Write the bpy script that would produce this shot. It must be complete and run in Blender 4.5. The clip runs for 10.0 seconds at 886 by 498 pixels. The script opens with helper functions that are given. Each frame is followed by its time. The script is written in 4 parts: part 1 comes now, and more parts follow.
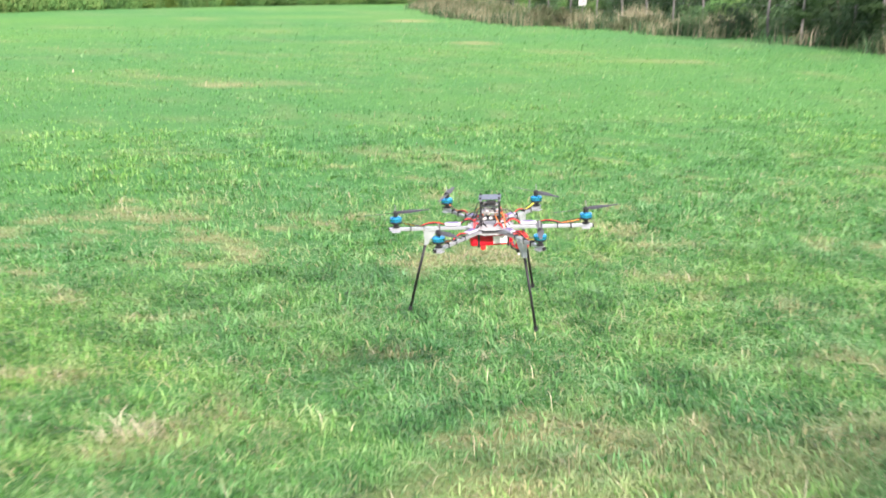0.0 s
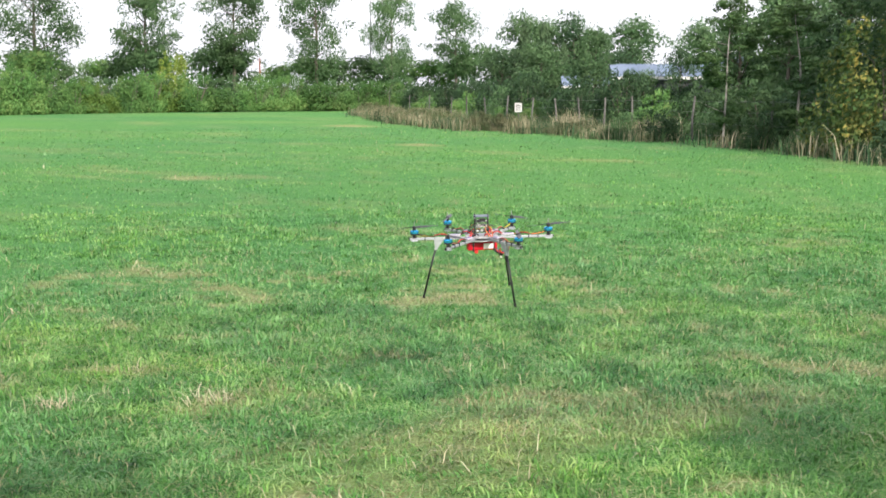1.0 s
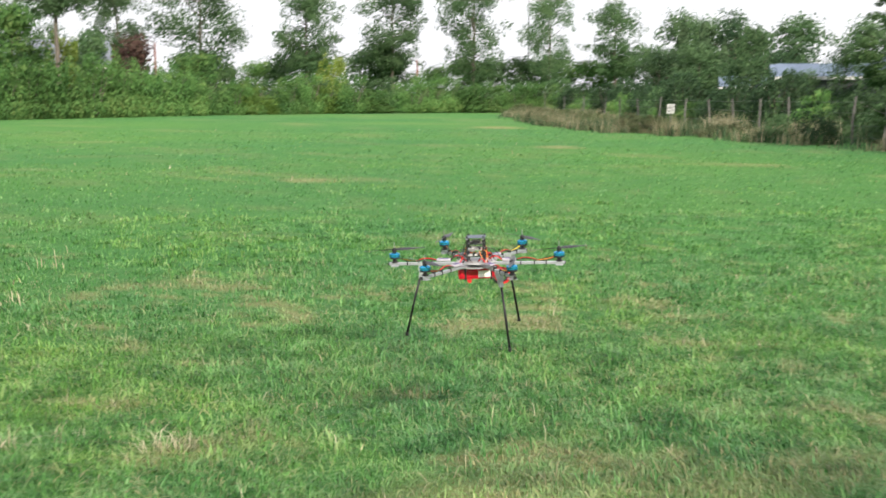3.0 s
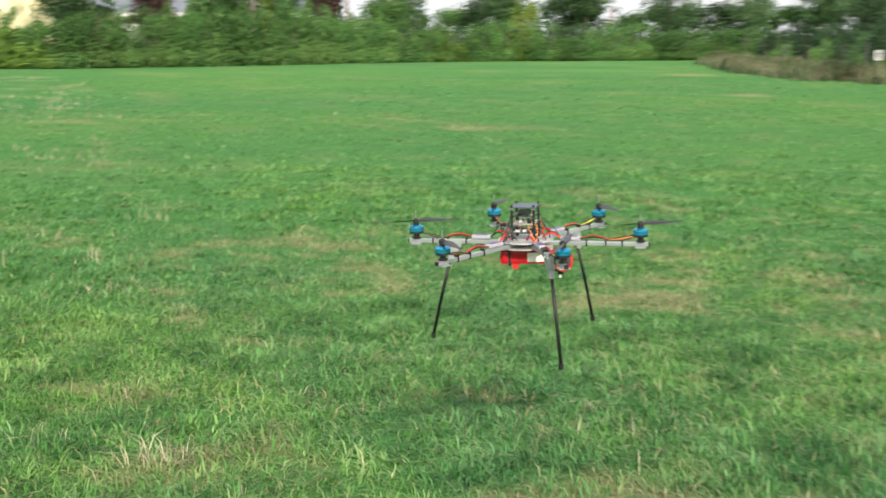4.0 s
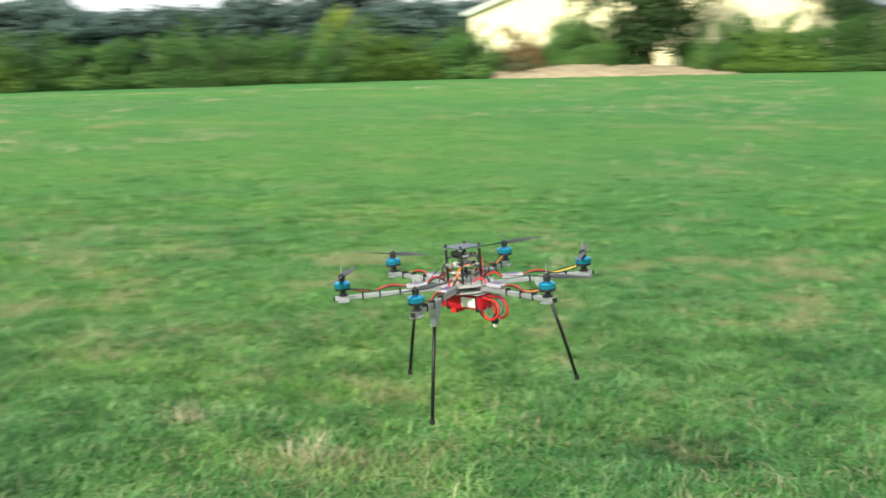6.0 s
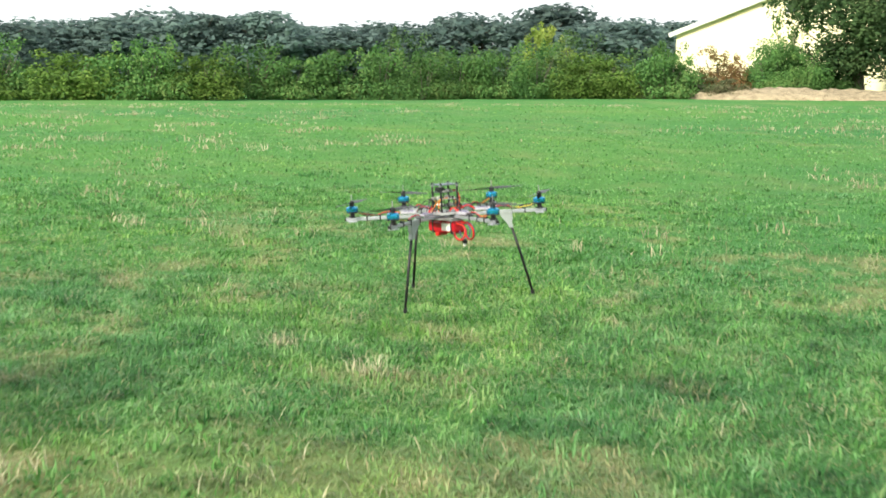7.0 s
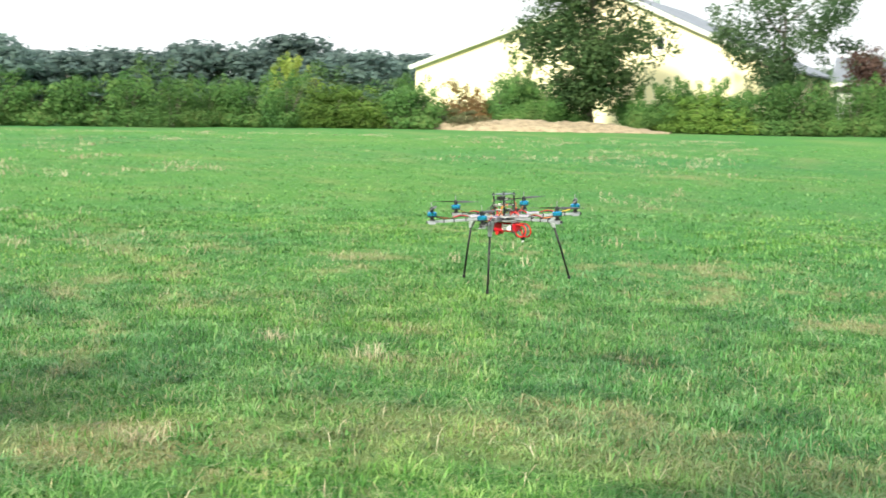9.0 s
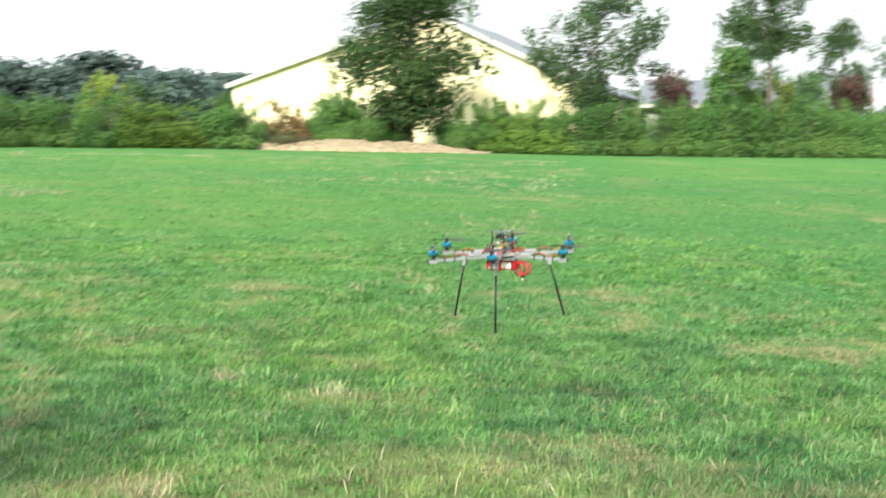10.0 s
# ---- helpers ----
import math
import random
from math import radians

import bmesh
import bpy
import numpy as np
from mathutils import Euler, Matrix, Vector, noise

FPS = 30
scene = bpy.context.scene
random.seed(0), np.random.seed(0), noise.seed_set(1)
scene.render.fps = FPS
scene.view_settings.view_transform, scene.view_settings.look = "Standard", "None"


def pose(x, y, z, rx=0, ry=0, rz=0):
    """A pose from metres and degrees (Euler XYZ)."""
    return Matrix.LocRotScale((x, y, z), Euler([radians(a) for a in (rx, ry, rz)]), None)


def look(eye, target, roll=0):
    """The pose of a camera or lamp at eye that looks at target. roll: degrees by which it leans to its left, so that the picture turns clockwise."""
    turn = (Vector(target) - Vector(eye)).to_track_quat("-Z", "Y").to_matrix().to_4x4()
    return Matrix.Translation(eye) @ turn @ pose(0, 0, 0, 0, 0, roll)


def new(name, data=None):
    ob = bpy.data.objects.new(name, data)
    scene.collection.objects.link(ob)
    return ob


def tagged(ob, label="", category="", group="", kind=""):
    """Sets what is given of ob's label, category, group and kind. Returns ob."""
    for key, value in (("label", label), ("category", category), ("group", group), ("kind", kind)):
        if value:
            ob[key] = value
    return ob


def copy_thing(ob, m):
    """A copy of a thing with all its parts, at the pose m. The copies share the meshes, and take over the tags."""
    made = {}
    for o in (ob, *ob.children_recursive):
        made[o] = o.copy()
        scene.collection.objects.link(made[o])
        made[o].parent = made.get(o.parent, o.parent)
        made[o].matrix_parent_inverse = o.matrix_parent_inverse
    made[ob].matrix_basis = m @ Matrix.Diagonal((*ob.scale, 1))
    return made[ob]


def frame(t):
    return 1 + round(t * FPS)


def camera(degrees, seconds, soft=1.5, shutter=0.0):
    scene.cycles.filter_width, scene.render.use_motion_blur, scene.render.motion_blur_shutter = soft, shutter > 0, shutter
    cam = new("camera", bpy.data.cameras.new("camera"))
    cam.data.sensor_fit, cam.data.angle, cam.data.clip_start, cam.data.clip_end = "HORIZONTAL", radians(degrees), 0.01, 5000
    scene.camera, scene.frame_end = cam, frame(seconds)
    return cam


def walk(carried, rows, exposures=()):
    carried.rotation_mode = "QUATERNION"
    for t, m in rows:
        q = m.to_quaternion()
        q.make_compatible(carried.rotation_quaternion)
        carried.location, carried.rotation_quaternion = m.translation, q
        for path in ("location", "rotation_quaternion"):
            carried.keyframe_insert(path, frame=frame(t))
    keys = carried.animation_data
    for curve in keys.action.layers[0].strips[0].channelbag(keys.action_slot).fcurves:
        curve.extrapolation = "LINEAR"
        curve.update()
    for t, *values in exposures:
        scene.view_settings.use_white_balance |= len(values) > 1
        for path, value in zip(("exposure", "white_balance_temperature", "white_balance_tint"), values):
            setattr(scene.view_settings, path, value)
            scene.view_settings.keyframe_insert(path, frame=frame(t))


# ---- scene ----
# camera: one fixed lens, circling the hovering machine
LENS = 39.23
cam = camera(LENS, 10.0, 1.65, 0.62)
# seconds, eye x y z, yaw, pitch, roll
PATH = [
    (0.0, 0.061, -4.120, 1.698, 3.09, -11.98, -0.40),
    (0.5, -0.095, -5.171, 1.625, 1.29, -9.16, 0.10),
    (1.0, -0.180, -5.905, 1.575, 0.04, -7.07, 0.00),
    (1.5, -0.082, -5.959, 1.543, -0.09, -6.45, 0.20),
    (2.0, 0.182, -5.933, 1.541, 3.25, -6.04, 0.20),
    (2.2, 0.270, -5.880, 1.539, 4.02, -5.88, 0.20),
    (3.3, 0.576, -4.275, 1.538, 8.90, -7.84, -0.20),
    (3.5, 0.628, -4.025, 1.504, 9.95, -8.45, -0.30),
    (3.7, 0.650, -3.749, 1.486, 12.10, -8.89, -0.30),
    (4.0, 0.753, -3.359, 1.443, 16.50, -9.32, -0.10),
    (4.5, 0.896, -2.847, 1.411, 21.20, -9.77, 0.20),
    (5.0, 1.333, -2.683, 1.398, 30.82, -9.90, -0.20),
    (5.5, 1.888, -2.395, 1.432, 39.86, -9.52, -0.30),
    (6.0, 2.505, -2.002, 1.493, 52.37, -8.81, -1.20),
    (6.2, 2.741, -1.865, 1.504, 56.95, -8.76, -1.20),
    (7.3, 3.945, -2.158, 1.331, 61.86, -7.82, 0.20),
    (7.5, 4.018, -2.299, 1.335, 60.78, -7.28, 0.40),
    (8.0, 4.095, -2.816, 1.410, 57.39, -6.23, 0.60),
    (8.5, 4.051, -3.311, 1.428, 53.14, -6.56, 0.90),
    (9.0, 3.919, -3.720, 1.363, 49.31, -6.41, 1.00),
    (9.5, 3.688, -4.042, 1.354, 45.90, -6.33, 1.10),
    (10.0, 3.311, -4.260, 1.432, 40.63, -5.40, 1.10),
]
EXPOSURES = [(0.0, 1.1, 6250, 22), (0.5, 0.9, 6300, 17), (1.0, 0.65, 6350, 16), (2.2, 0.63, 6350, 16), (3.5, 0.32, 6600, 10), (4.5, 0.38, 6600, 6), (5.0, 0.5, 6550, 4), (5.5, 0.46, 6500, 3), (6.1, 0.4, 6500, 4), (7.3, 0.66, 6500, 5), (10.0, 0.74, 6500, 6)]


def eye_pose(x, y, z, yaw, pitch, roll):
    return pose(x, y, z, 0, 0, yaw) @ pose(0, 0, 0, 90 + pitch) @ pose(0, 0, 0, 0, 0, roll)


walk(cam, [(t, eye_pose(*p)) for t, *p in PATH], EXPOSURES)

# daylight: a veiled, bright sky and a lowish sun behind the first view
SUN_TO = Vector((0.40, -0.92, 0.60)).normalized()
SUN_ELEVATION = math.asin(SUN_TO.z)
SUN_AZIMUTH = math.atan2(SUN_TO.x, SUN_TO.y)
world = bpy.data.worlds.new("daylight")
scene.world = world
world.use_nodes = True
wn = world.node_tree.nodes
sky = wn.new("ShaderNodeTexSky")
sky.sky_type = 'NISHITA'
sky.sun_disc = False
sky.sun_elevation = SUN_ELEVATION
sky.sun_rotation = SUN_AZIMUTH
sky.air_density, sky.dust_density, sky.ozone_density = 1.0, 5.0, 1.0
haze = wn.new("ShaderNodeMix")
haze.data_type = 'RGBA'
haze.inputs[0].default_value = 0.72
haze.inputs[7].default_value = (11.0, 11.2, 11.6, 1)
world.node_tree.links.new(sky.outputs[0], haze.inputs[6])
world.node_tree.links.new(haze.outputs[2], wn["Background"].inputs[0])
wn["Background"].inputs[1].default_value = 0.1
sun = new("sun", bpy.data.lights.new("sun", "SUN"))
sun.data.energy, sun.data.angle, sun.data.color = 4.3, radians(2.5), (1.0, 0.93, 0.8)
sun.matrix_world = look(SUN_TO * 60, (0, 0, 0))


# ---- materials ----
def material(name, roughness=0.6, metal=0.0, specular=0.5):
    m = bpy.data.materials.new(name)
    m.use_nodes = True
    b = m.node_tree.nodes["Principled BSDF"]
    b.inputs["Roughness"].default_value = roughness
    b.inputs["Metallic"].default_value = metal
    b.inputs["Specular IOR Level"].default_value = specular
    return m, m.node_tree.nodes, m.node_tree.links, b


def ramp(nodes, stops):
    r = nodes.new("ShaderNodeValToRGB")
    e = r.color_ramp.elements
    while len(e) < len(stops):
        e.new(0.5)
    for k, (at, c) in enumerate(stops):
        e[k].position = at
        e[k].color = (*c, 1)
    return r


def noise_node(nodes, links, scale, detail=4, coords="Object", rough=0.55):
    co = nodes.new("ShaderNodeTexCoord")
    n = nodes.new("ShaderNodeTexNoise")
    n.inputs["Scale"].default_value = scale
    n.inputs["Detail"].default_value = detail
    n.inputs["Roughness"].default_value = rough
    links.new(co.outputs[coords], n.inputs["Vector"])
    return n


def mixed(nodes, links, a, b, factor, mode='MIX'):
    m = nodes.new("ShaderNodeMix")
    m.data_type, m.blend_type = 'RGBA', mode
    for k, v in ((0, factor), (6, a), (7, b)):
        if hasattr(v, "is_output"):
            links.new(v, m.inputs[k])
        elif k:
            m.inputs[k].default_value = (*v, 1)
        else:
            m.inputs[k].default_value = v
    return m.outputs[2]


def surface(name, dark, light, scale=6.0, fine=60.0, roughness=0.6, metal=0.0, bump=0.15, specular=0.4, obj_random=0.0):
    """A worn surface: two noises mix two colours, the finer one gives relief."""
    m, n, l, b = material(name, roughness, metal, specular)
    big, small = noise_node(n, l, scale), noise_node(n, l, fine, 6)
    add = n.new("ShaderNodeMath")
    add.operation = 'MULTIPLY_ADD'
    l.new(small.outputs[0], add.inputs[0])
    add.inputs[1].default_value = 0.45
    half = n.new("ShaderNodeMath")
    half.operation = 'MULTIPLY'
    l.new(big.outputs[0], half.inputs[0])
    half.inputs[1].default_value = 0.55
    l.new(half.outputs[0], add.inputs[2])
    r = ramp(n, [(0.32, dark), (0.68, light)])
    l.new(add.outputs[0], r.inputs[0])
    out = r.outputs[0]
    if obj_random:
        info = n.new("ShaderNodeObjectInfo")
        hsv = n.new("ShaderNodeHueSaturation")
        mr = n.new("ShaderNodeMapRange")
        mr.inputs[3].default_value, mr.inputs[4].default_value = 1 - obj_random, 1 + obj_random
        l.new(info.outputs["Random"], mr.inputs[0])
        l.new(mr.outputs[0], hsv.inputs["Value"])
        l.new(out, hsv.inputs["Color"])
        out = hsv.outputs[0]
    l.new(out, b.inputs["Base Color"])
    if bump:
        bp = n.new("ShaderNodeBump")
        bp.inputs["Strength"].default_value = bump
        bp.inputs["Distance"].default_value = 0.02
        l.new(small.outputs[0], bp.inputs["Height"])
        l.new(bp.outputs[0], b.inputs["Normal"])
    return m


def leaf_material(name, colours, glow=0.35, patch=0.5, spread=0.12, roughness=0.55, extra=None, shine=0.08, single=0.5):
    """Leaves: one colour an island, drifting in patches, part of the light passing through."""
    m, n, l, b = material(name, roughness, 0, shine)
    geo = n.new("ShaderNodeNewGeometry")
    big = noise_node(n, l, patch, 3)
    mix = n.new("ShaderNodeMath")
    mix.operation = 'MULTIPLY_ADD'
    l.new(geo.outputs["Random Per Island"], mix.inputs[0])
    mix.inputs[1].default_value = single
    sub = n.new("ShaderNodeMath")
    sub.operation = 'MULTIPLY_ADD'
    l.new(big.outputs[0], sub.inputs[0])
    sub.inputs[1].default_value, sub.inputs[2].default_value = 1.5, -0.25 - single / 2
    l.new(sub.outputs[0], mix.inputs[2])
    r = ramp(n, [((k + 0.3) / (len(colours) - 0.2), c) for k, c in enumerate(colours)])
    l.new(mix.outputs[0], r.inputs[0])
    info = n.new("ShaderNodeObjectInfo")
    hsv = n.new("ShaderNodeHueSaturation")
    mr = n.new("ShaderNodeMapRange")
    mr.inputs[3].default_value, mr.inputs[4].default_value = 1 - spread * 2, 1 + spread * 2
    l.new(info.outputs["Random"], mr.inputs[0])
    l.new(mr.outputs[0], hsv.inputs["Value"])
    l.new(r.outputs[0], hsv.inputs["Color"])
    col = hsv.outputs[0]
    if extra:
        col = extra(n, l, col)
    l.new(col, b.inputs["Base Color"])
    tr = n.new("ShaderNodeBsdfTranslucent")
    l.new(col, tr.inputs[0])
    sh = n.new("ShaderNodeMixShader")
    sh.inputs[0].default_value = glow
    l.new(b.outputs[0], sh.inputs[1])
    l.new(tr.outputs[0], sh.inputs[2])
    l.new(sh.outputs[0], n["Material Output"].inputs[0])
    return m


def dry_blend(straw):
    def blend(n, l, col):
        at = n.new("ShaderNodeAttribute")
        at.attribute_name = "dry"
        return mixed(n, l, col, straw, at.outputs["Fac"])
    return blend


def meadow_tint(n, l, col):
    big = noise_node(n, l, 0.35, 4)
    r = ramp(n, [(0.34, (0.72, 0.86, 1.0)), (0.5, (1, 1, 1)), (0.66, (1.22, 1.1, 0.85))])
    l.new(big.outputs[0], r.inputs[0])
    col = mixed(n, l, col, r.outputs[0], 1.0, 'MULTIPLY')
    mid = noise_node(n, l, 1.5, 5, rough=0.62)
    r2 = ramp(n, [(0.36, (0.78, 0.85, 0.86)), (0.5, (1.0, 1.0, 1.0)), (0.66, (1.22, 1.11, 0.96))])
    l.new(mid.outputs[0], r2.inputs[0])
    return dry_blend(STRAW)(n, l, mixed(n, l, col, r2.outputs[0], 1.0, 'MULTIPLY'))


STRAW = (0.47, 0.41, 0.23)
M_GRASS = leaf_material("meadow grass", [(0.028, 0.1, 0.024), (0.08, 0.235, 0.056), (0.135, 0.33, 0.088), (0.26, 0.46, 0.18)], 0.4, 3.2, 0, 0.42, meadow_tint, 0.22, 0.62)
M_STRAW = leaf_material("dry stalks", [(0.3, 0.26, 0.16), (0.43, 0.39, 0.25), (0.56, 0.52, 0.36)], 0.25, 0.6, 0.05, 0.7)
M_WEED = leaf_material("broad weed leaves", [(0.06, 0.17, 0.04), (0.13, 0.29, 0.08)], 0.35, 0.8, 0)
M_HEDGE = leaf_material("hedge leaves", [(0.05, 0.12, 0.04), (0.083, 0.185, 0.054), (0.12, 0.24, 0.068), (0.18, 0.265, 0.085)], 0.35, 0.45, 0.16)
M_HEDGE2 = leaf_material("yellowish hedge leaves", [(0.07, 0.14, 0.032), (0.12, 0.215, 0.045), (0.18, 0.27, 0.06)], 0.35, 0.5, 0.12)
M_LIME = leaf_material("lime green leaves", [(0.15, 0.24, 0.05), (0.24, 0.33, 0.07), (0.34, 0.41, 0.1)], 0.4, 0.6, 0.05)
M_TREE = leaf_material("tree leaves", [(0.052, 0.108, 0.048), (0.082, 0.152, 0.064), (0.118, 0.19, 0.086)], 0.35, 0.35, 0.12)
M_OAK = leaf_material("oak leaves", [(0.04, 0.085, 0.036), (0.066, 0.125, 0.048), (0.1, 0.165, 0.062)], 0.3, 0.5, 0.1)
M_DARK = leaf_material("dark shrub leaves", [(0.026, 0.056, 0.03), (0.045, 0.09, 0.042), (0.075, 0.13, 0.052)], 0.25, 0.5, 0.12)
M_AUTUMN = leaf_material("yellowing leaves", [(0.035, 0.08, 0.025), (0.055, 0.1, 0.03), (0.09, 0.12, 0.035), (0.28, 0.24, 0.06)], 0.3, 0.9, 0.1)
M_PLUM = leaf_material("dark red leaves", [(0.05, 0.035, 0.03), (0.1, 0.06, 0.05), (0.14, 0.09, 0.07)], 0.25, 0.5, 0.1)
M_BROWN = leaf_material("brown seed heads", [(0.13, 0.145, 0.075), (0.25, 0.24, 0.145), (0.42, 0.385, 0.26)], 0.25, 0.6, 0.08)
M_WEEDY = leaf_material("half dried weeds", [(0.05, 0.085, 0.038), (0.085, 0.115, 0.052), (0.12, 0.125, 0.066), (0.18, 0.16, 0.095)], 0.25, 0.7, 0.12)
M_RUST = leaf_material("rusty leaves", [(0.07, 0.1, 0.03), (0.16, 0.1, 0.04), (0.2, 0.11, 0.05)], 0.25, 0.6, 0.05)
M_SPRUCE = leaf_material("spruce needles", [(0.035, 0.07, 0.035), (0.06, 0.105, 0.05), (0.09, 0.14, 0.07)], 0.12, 0.5, 0.1)
# distance haze mixed into these leaf colours, paler and bluer
M_HAZYWOODS = leaf_material("haze tinted skyline leaves", [(0.1, 0.15, 0.145), (0.125, 0.185, 0.168), (0.155, 0.22, 0.19)], 0.5, 0.05, 0.12)
M_STRAWBANK = surface("matted straw", (0.13, 0.1, 0.06), (0.46, 0.38, 0.25), 2.5, 14, 0.95, bump=0.8)
M_BARK = surface("bark", (0.06, 0.05, 0.04), (0.17, 0.15, 0.12), 3, 25, 0.9, bump=0.6)
M_BIRCH = surface("birch bark", (0.1, 0.09, 0.08), (0.4, 0.38, 0.35), 5, 14, 0.8, bump=0.4)
M_POST = surface("weathered post", (0.06, 0.058, 0.055), (0.15, 0.145, 0.135), 3, 40, 0.85, bump=0.3, obj_random=0.2)
M_WIRE = surface("fence wire", (0.16, 0.18, 0.16), (0.25, 0.27, 0.25), 3, 40, 0.5, 0.7)
M_SIGN = surface("white sign enamel", (0.5, 0.5, 0.49), (0.62, 0.62, 0.61), 3, 30, 0.5, bump=0.02)
M_INK = surface("grey lettering", (0.08, 0.08, 0.08), (0.15, 0.15, 0.15), 4, 30)
M_PLASTER = surface("yellow plaster", (0.86, 0.75, 0.46), (0.9, 0.82, 0.56), 0.25, 6, 0.9, bump=0.2)
M_TRIM = surface("pale green barge board", (0.5, 0.53, 0.47), (0.6, 0.63, 0.57), 1, 12, 0.7)
M_ROOF = surface("grey roofing sheet", (0.13, 0.15, 0.18), (0.2, 0.22, 0.25), 0.5, 8, 0.5, 0.0, bump=0.1, obj_random=0.08)
M_SHED = surface("blue grey shed roof", (0.08, 0.12, 0.18), (0.17, 0.22, 0.3), 0.8, 10, 0.6, 0.0, bump=0.1, obj_random=0.15)
M_BOARD = surface("dark shed boards", (0.05, 0.06, 0.07), (0.12, 0.13, 0.14), 1, 12, 0.8)
M_GLASS = surface("dark window glass", (0.015, 0.018, 0.022), (0.03, 0.035, 0.04), 1, 5, 0.08, bump=0)
M_SLATE = surface("steeple copper", (0.2, 0.26, 0.25), (0.3, 0.36, 0.34), 0.8, 8, 0.6)
M_STEEL = surface("galvanised steel", (0.3, 0.31, 0.31), (0.45, 0.46, 0.46), 2, 30, 0.45, 0.8, bump=0.05)
M_REDPOLE = surface("rust red mast paint", (0.18, 0.07, 0.045), (0.28, 0.12, 0.075), 2, 20, 0.7)
M_WHITE = surface("white painted rail", (0.6, 0.6, 0.58), (0.8, 0.8, 0.78), 1, 10, 0.6)

# the flying machine
M_ALU = surface("brushed aluminium tube", (0.4, 0.41, 0.45), (0.53, 0.54, 0.59), 20, 400, 0.38, 0.65, bump=0.05)
M_BLUE = surface("blue anodised bell", (0.02, 0.27, 0.5), (0.06, 0.42, 0.7), 40, 500, 0.2, 0.75, bump=0.02)
M_BLACK = surface("black plastic", (0.008, 0.008, 0.009), (0.022, 0.022, 0.024), 30, 300, 0.45, bump=0.05)
M_CARBON = surface("black carbon tube", (0.005, 0.005, 0.006), (0.012, 0.012, 0.014), 20, 300, 0.5, bump=0.05)
M_PROP = surface("dark propeller", (0.012, 0.012, 0.014), (0.03, 0.03, 0.034), 20, 200, 0.4, bump=0.03)
M_PLATE = surface("milky fibreglass sheet", (0.34, 0.34, 0.34), (0.52, 0.52, 0.5), 25, 300, 0.4, bump=0.05)
M_MOUNT = surface("white printed plastic", (0.22, 0.25, 0.24), (0.33, 0.36, 0.35), 30, 700, 0.55, bump=0.15)
M_RED = surface("red shrink wrap", (0.3, 0.006, 0.014), (0.5, 0.012, 0.026), 25, 160, 0.22, bump=0.12)
M_LABEL = surface("silver white label", (0.62, 0.6, 0.58), (0.8, 0.78, 0.75), 40, 300, 0.4, bump=0.05)
M_RWIRE = surface("red silicone wire", (0.45, 0.014, 0.012), (0.58, 0.026, 0.02), 40, 300, 0.45)
M_OWIRE = surface("orange wire", (0.62, 0.16, 0.02), (0.75, 0.24, 0.04), 40, 300, 0.45)
M_YWIRE = surface("yellow wire", (0.6, 0.45, 0.03), (0.75, 0.58, 0.06), 40, 300, 0.45)
M_BWIRE = surface("black wire", (0.012, 0.012, 0.014), (0.03, 0.03, 0.032), 40, 300, 0.4)
M_VWIRE = surface("violet wire", (0.08, 0.05, 0.16), (0.14, 0.1, 0.25), 40, 300, 0.4)
M_ESC = surface("pale grey shrink tube", (0.27, 0.26, 0.31), (0.47, 0.45, 0.5), 60, 400, 0.35, bump=0.1)
M_PCB = surface("dark circuit board", (0.012, 0.02, 0.018), (0.04, 0.055, 0.05), 90, 500, 0.4, bump=0.1)
M_CHIP = surface("small components", (0.05, 0.05, 0.055), (0.35, 0.33, 0.3), 160, 600, 0.4)
M_TOPPLATE = surface("smoky top plate", (0.04, 0.055, 0.08), (0.07, 0.09, 0.12), 30, 300, 0.4, bump=0.02)


# ---- mesh helpers ----
def link(name, me, mat, parent=None, label=""):
    if mat:
        me.materials.append(mat)
    ob = new(name, me)
    ob.parent = parent
    return tagged(ob, label)


def part(name, bm, mat, parent=None, label="", smooth=False):
    me = bpy.data.meshes.new(name)
    bm.to_mesh(me)
    bm.free()
    if smooth:
        me.polygons.foreach_set("use_smooth", [True] * len(me.polygons))
    return link(name, me, mat, parent, label)


def array_mesh(name, verts, faces, dry=None):
    """A mesh from arrays; all faces have the same number of corners."""
    k = faces.shape[1]
    me = bpy.data.meshes.new(name)
    me.vertices.add(len(verts))
    me.vertices.foreach_set("co", verts.astype(np.float32).ravel())
    me.loops.add(faces.size)
    me.loops.foreach_set("vertex_index", faces.astype(np.int32).ravel())
    me.polygons.add(len(faces))
    me.polygons.foreach_set("loop_start", np.arange(0, faces.size, k, dtype=np.int32))
    me.update(calc_edges=True)
    if dry is not None:
        at = me.attributes.new("dry", 'FLOAT', 'POINT')
        at.data.foreach_set("value", dry.astype(np.float32))
    return me


def thing(name, m, label, category, group="", kind=""):
    ob = new(name)
    ob.matrix_basis = m
    return tagged(ob, label, category, group, kind)


def box(bm, sx, sy, sz, m=Matrix(), bevel=0.0):
    made = bmesh.ops.create_cube(bm, size=1, matrix=m @ Matrix.Diagonal((sx, sy, sz, 1)))
    if bevel:
        edges = list({e for v in made["verts"] for e in v.link_edges})
        bmesh.ops.bevel(bm, geom=edges, offset=bevel, segments=2, affect='EDGES', profile=0.6)
    return bm


def boxed(sx, sy, sz, m=Matrix(), bevel=0.0):
    return box(bmesh.new(), sx, sy, sz, m, bevel)


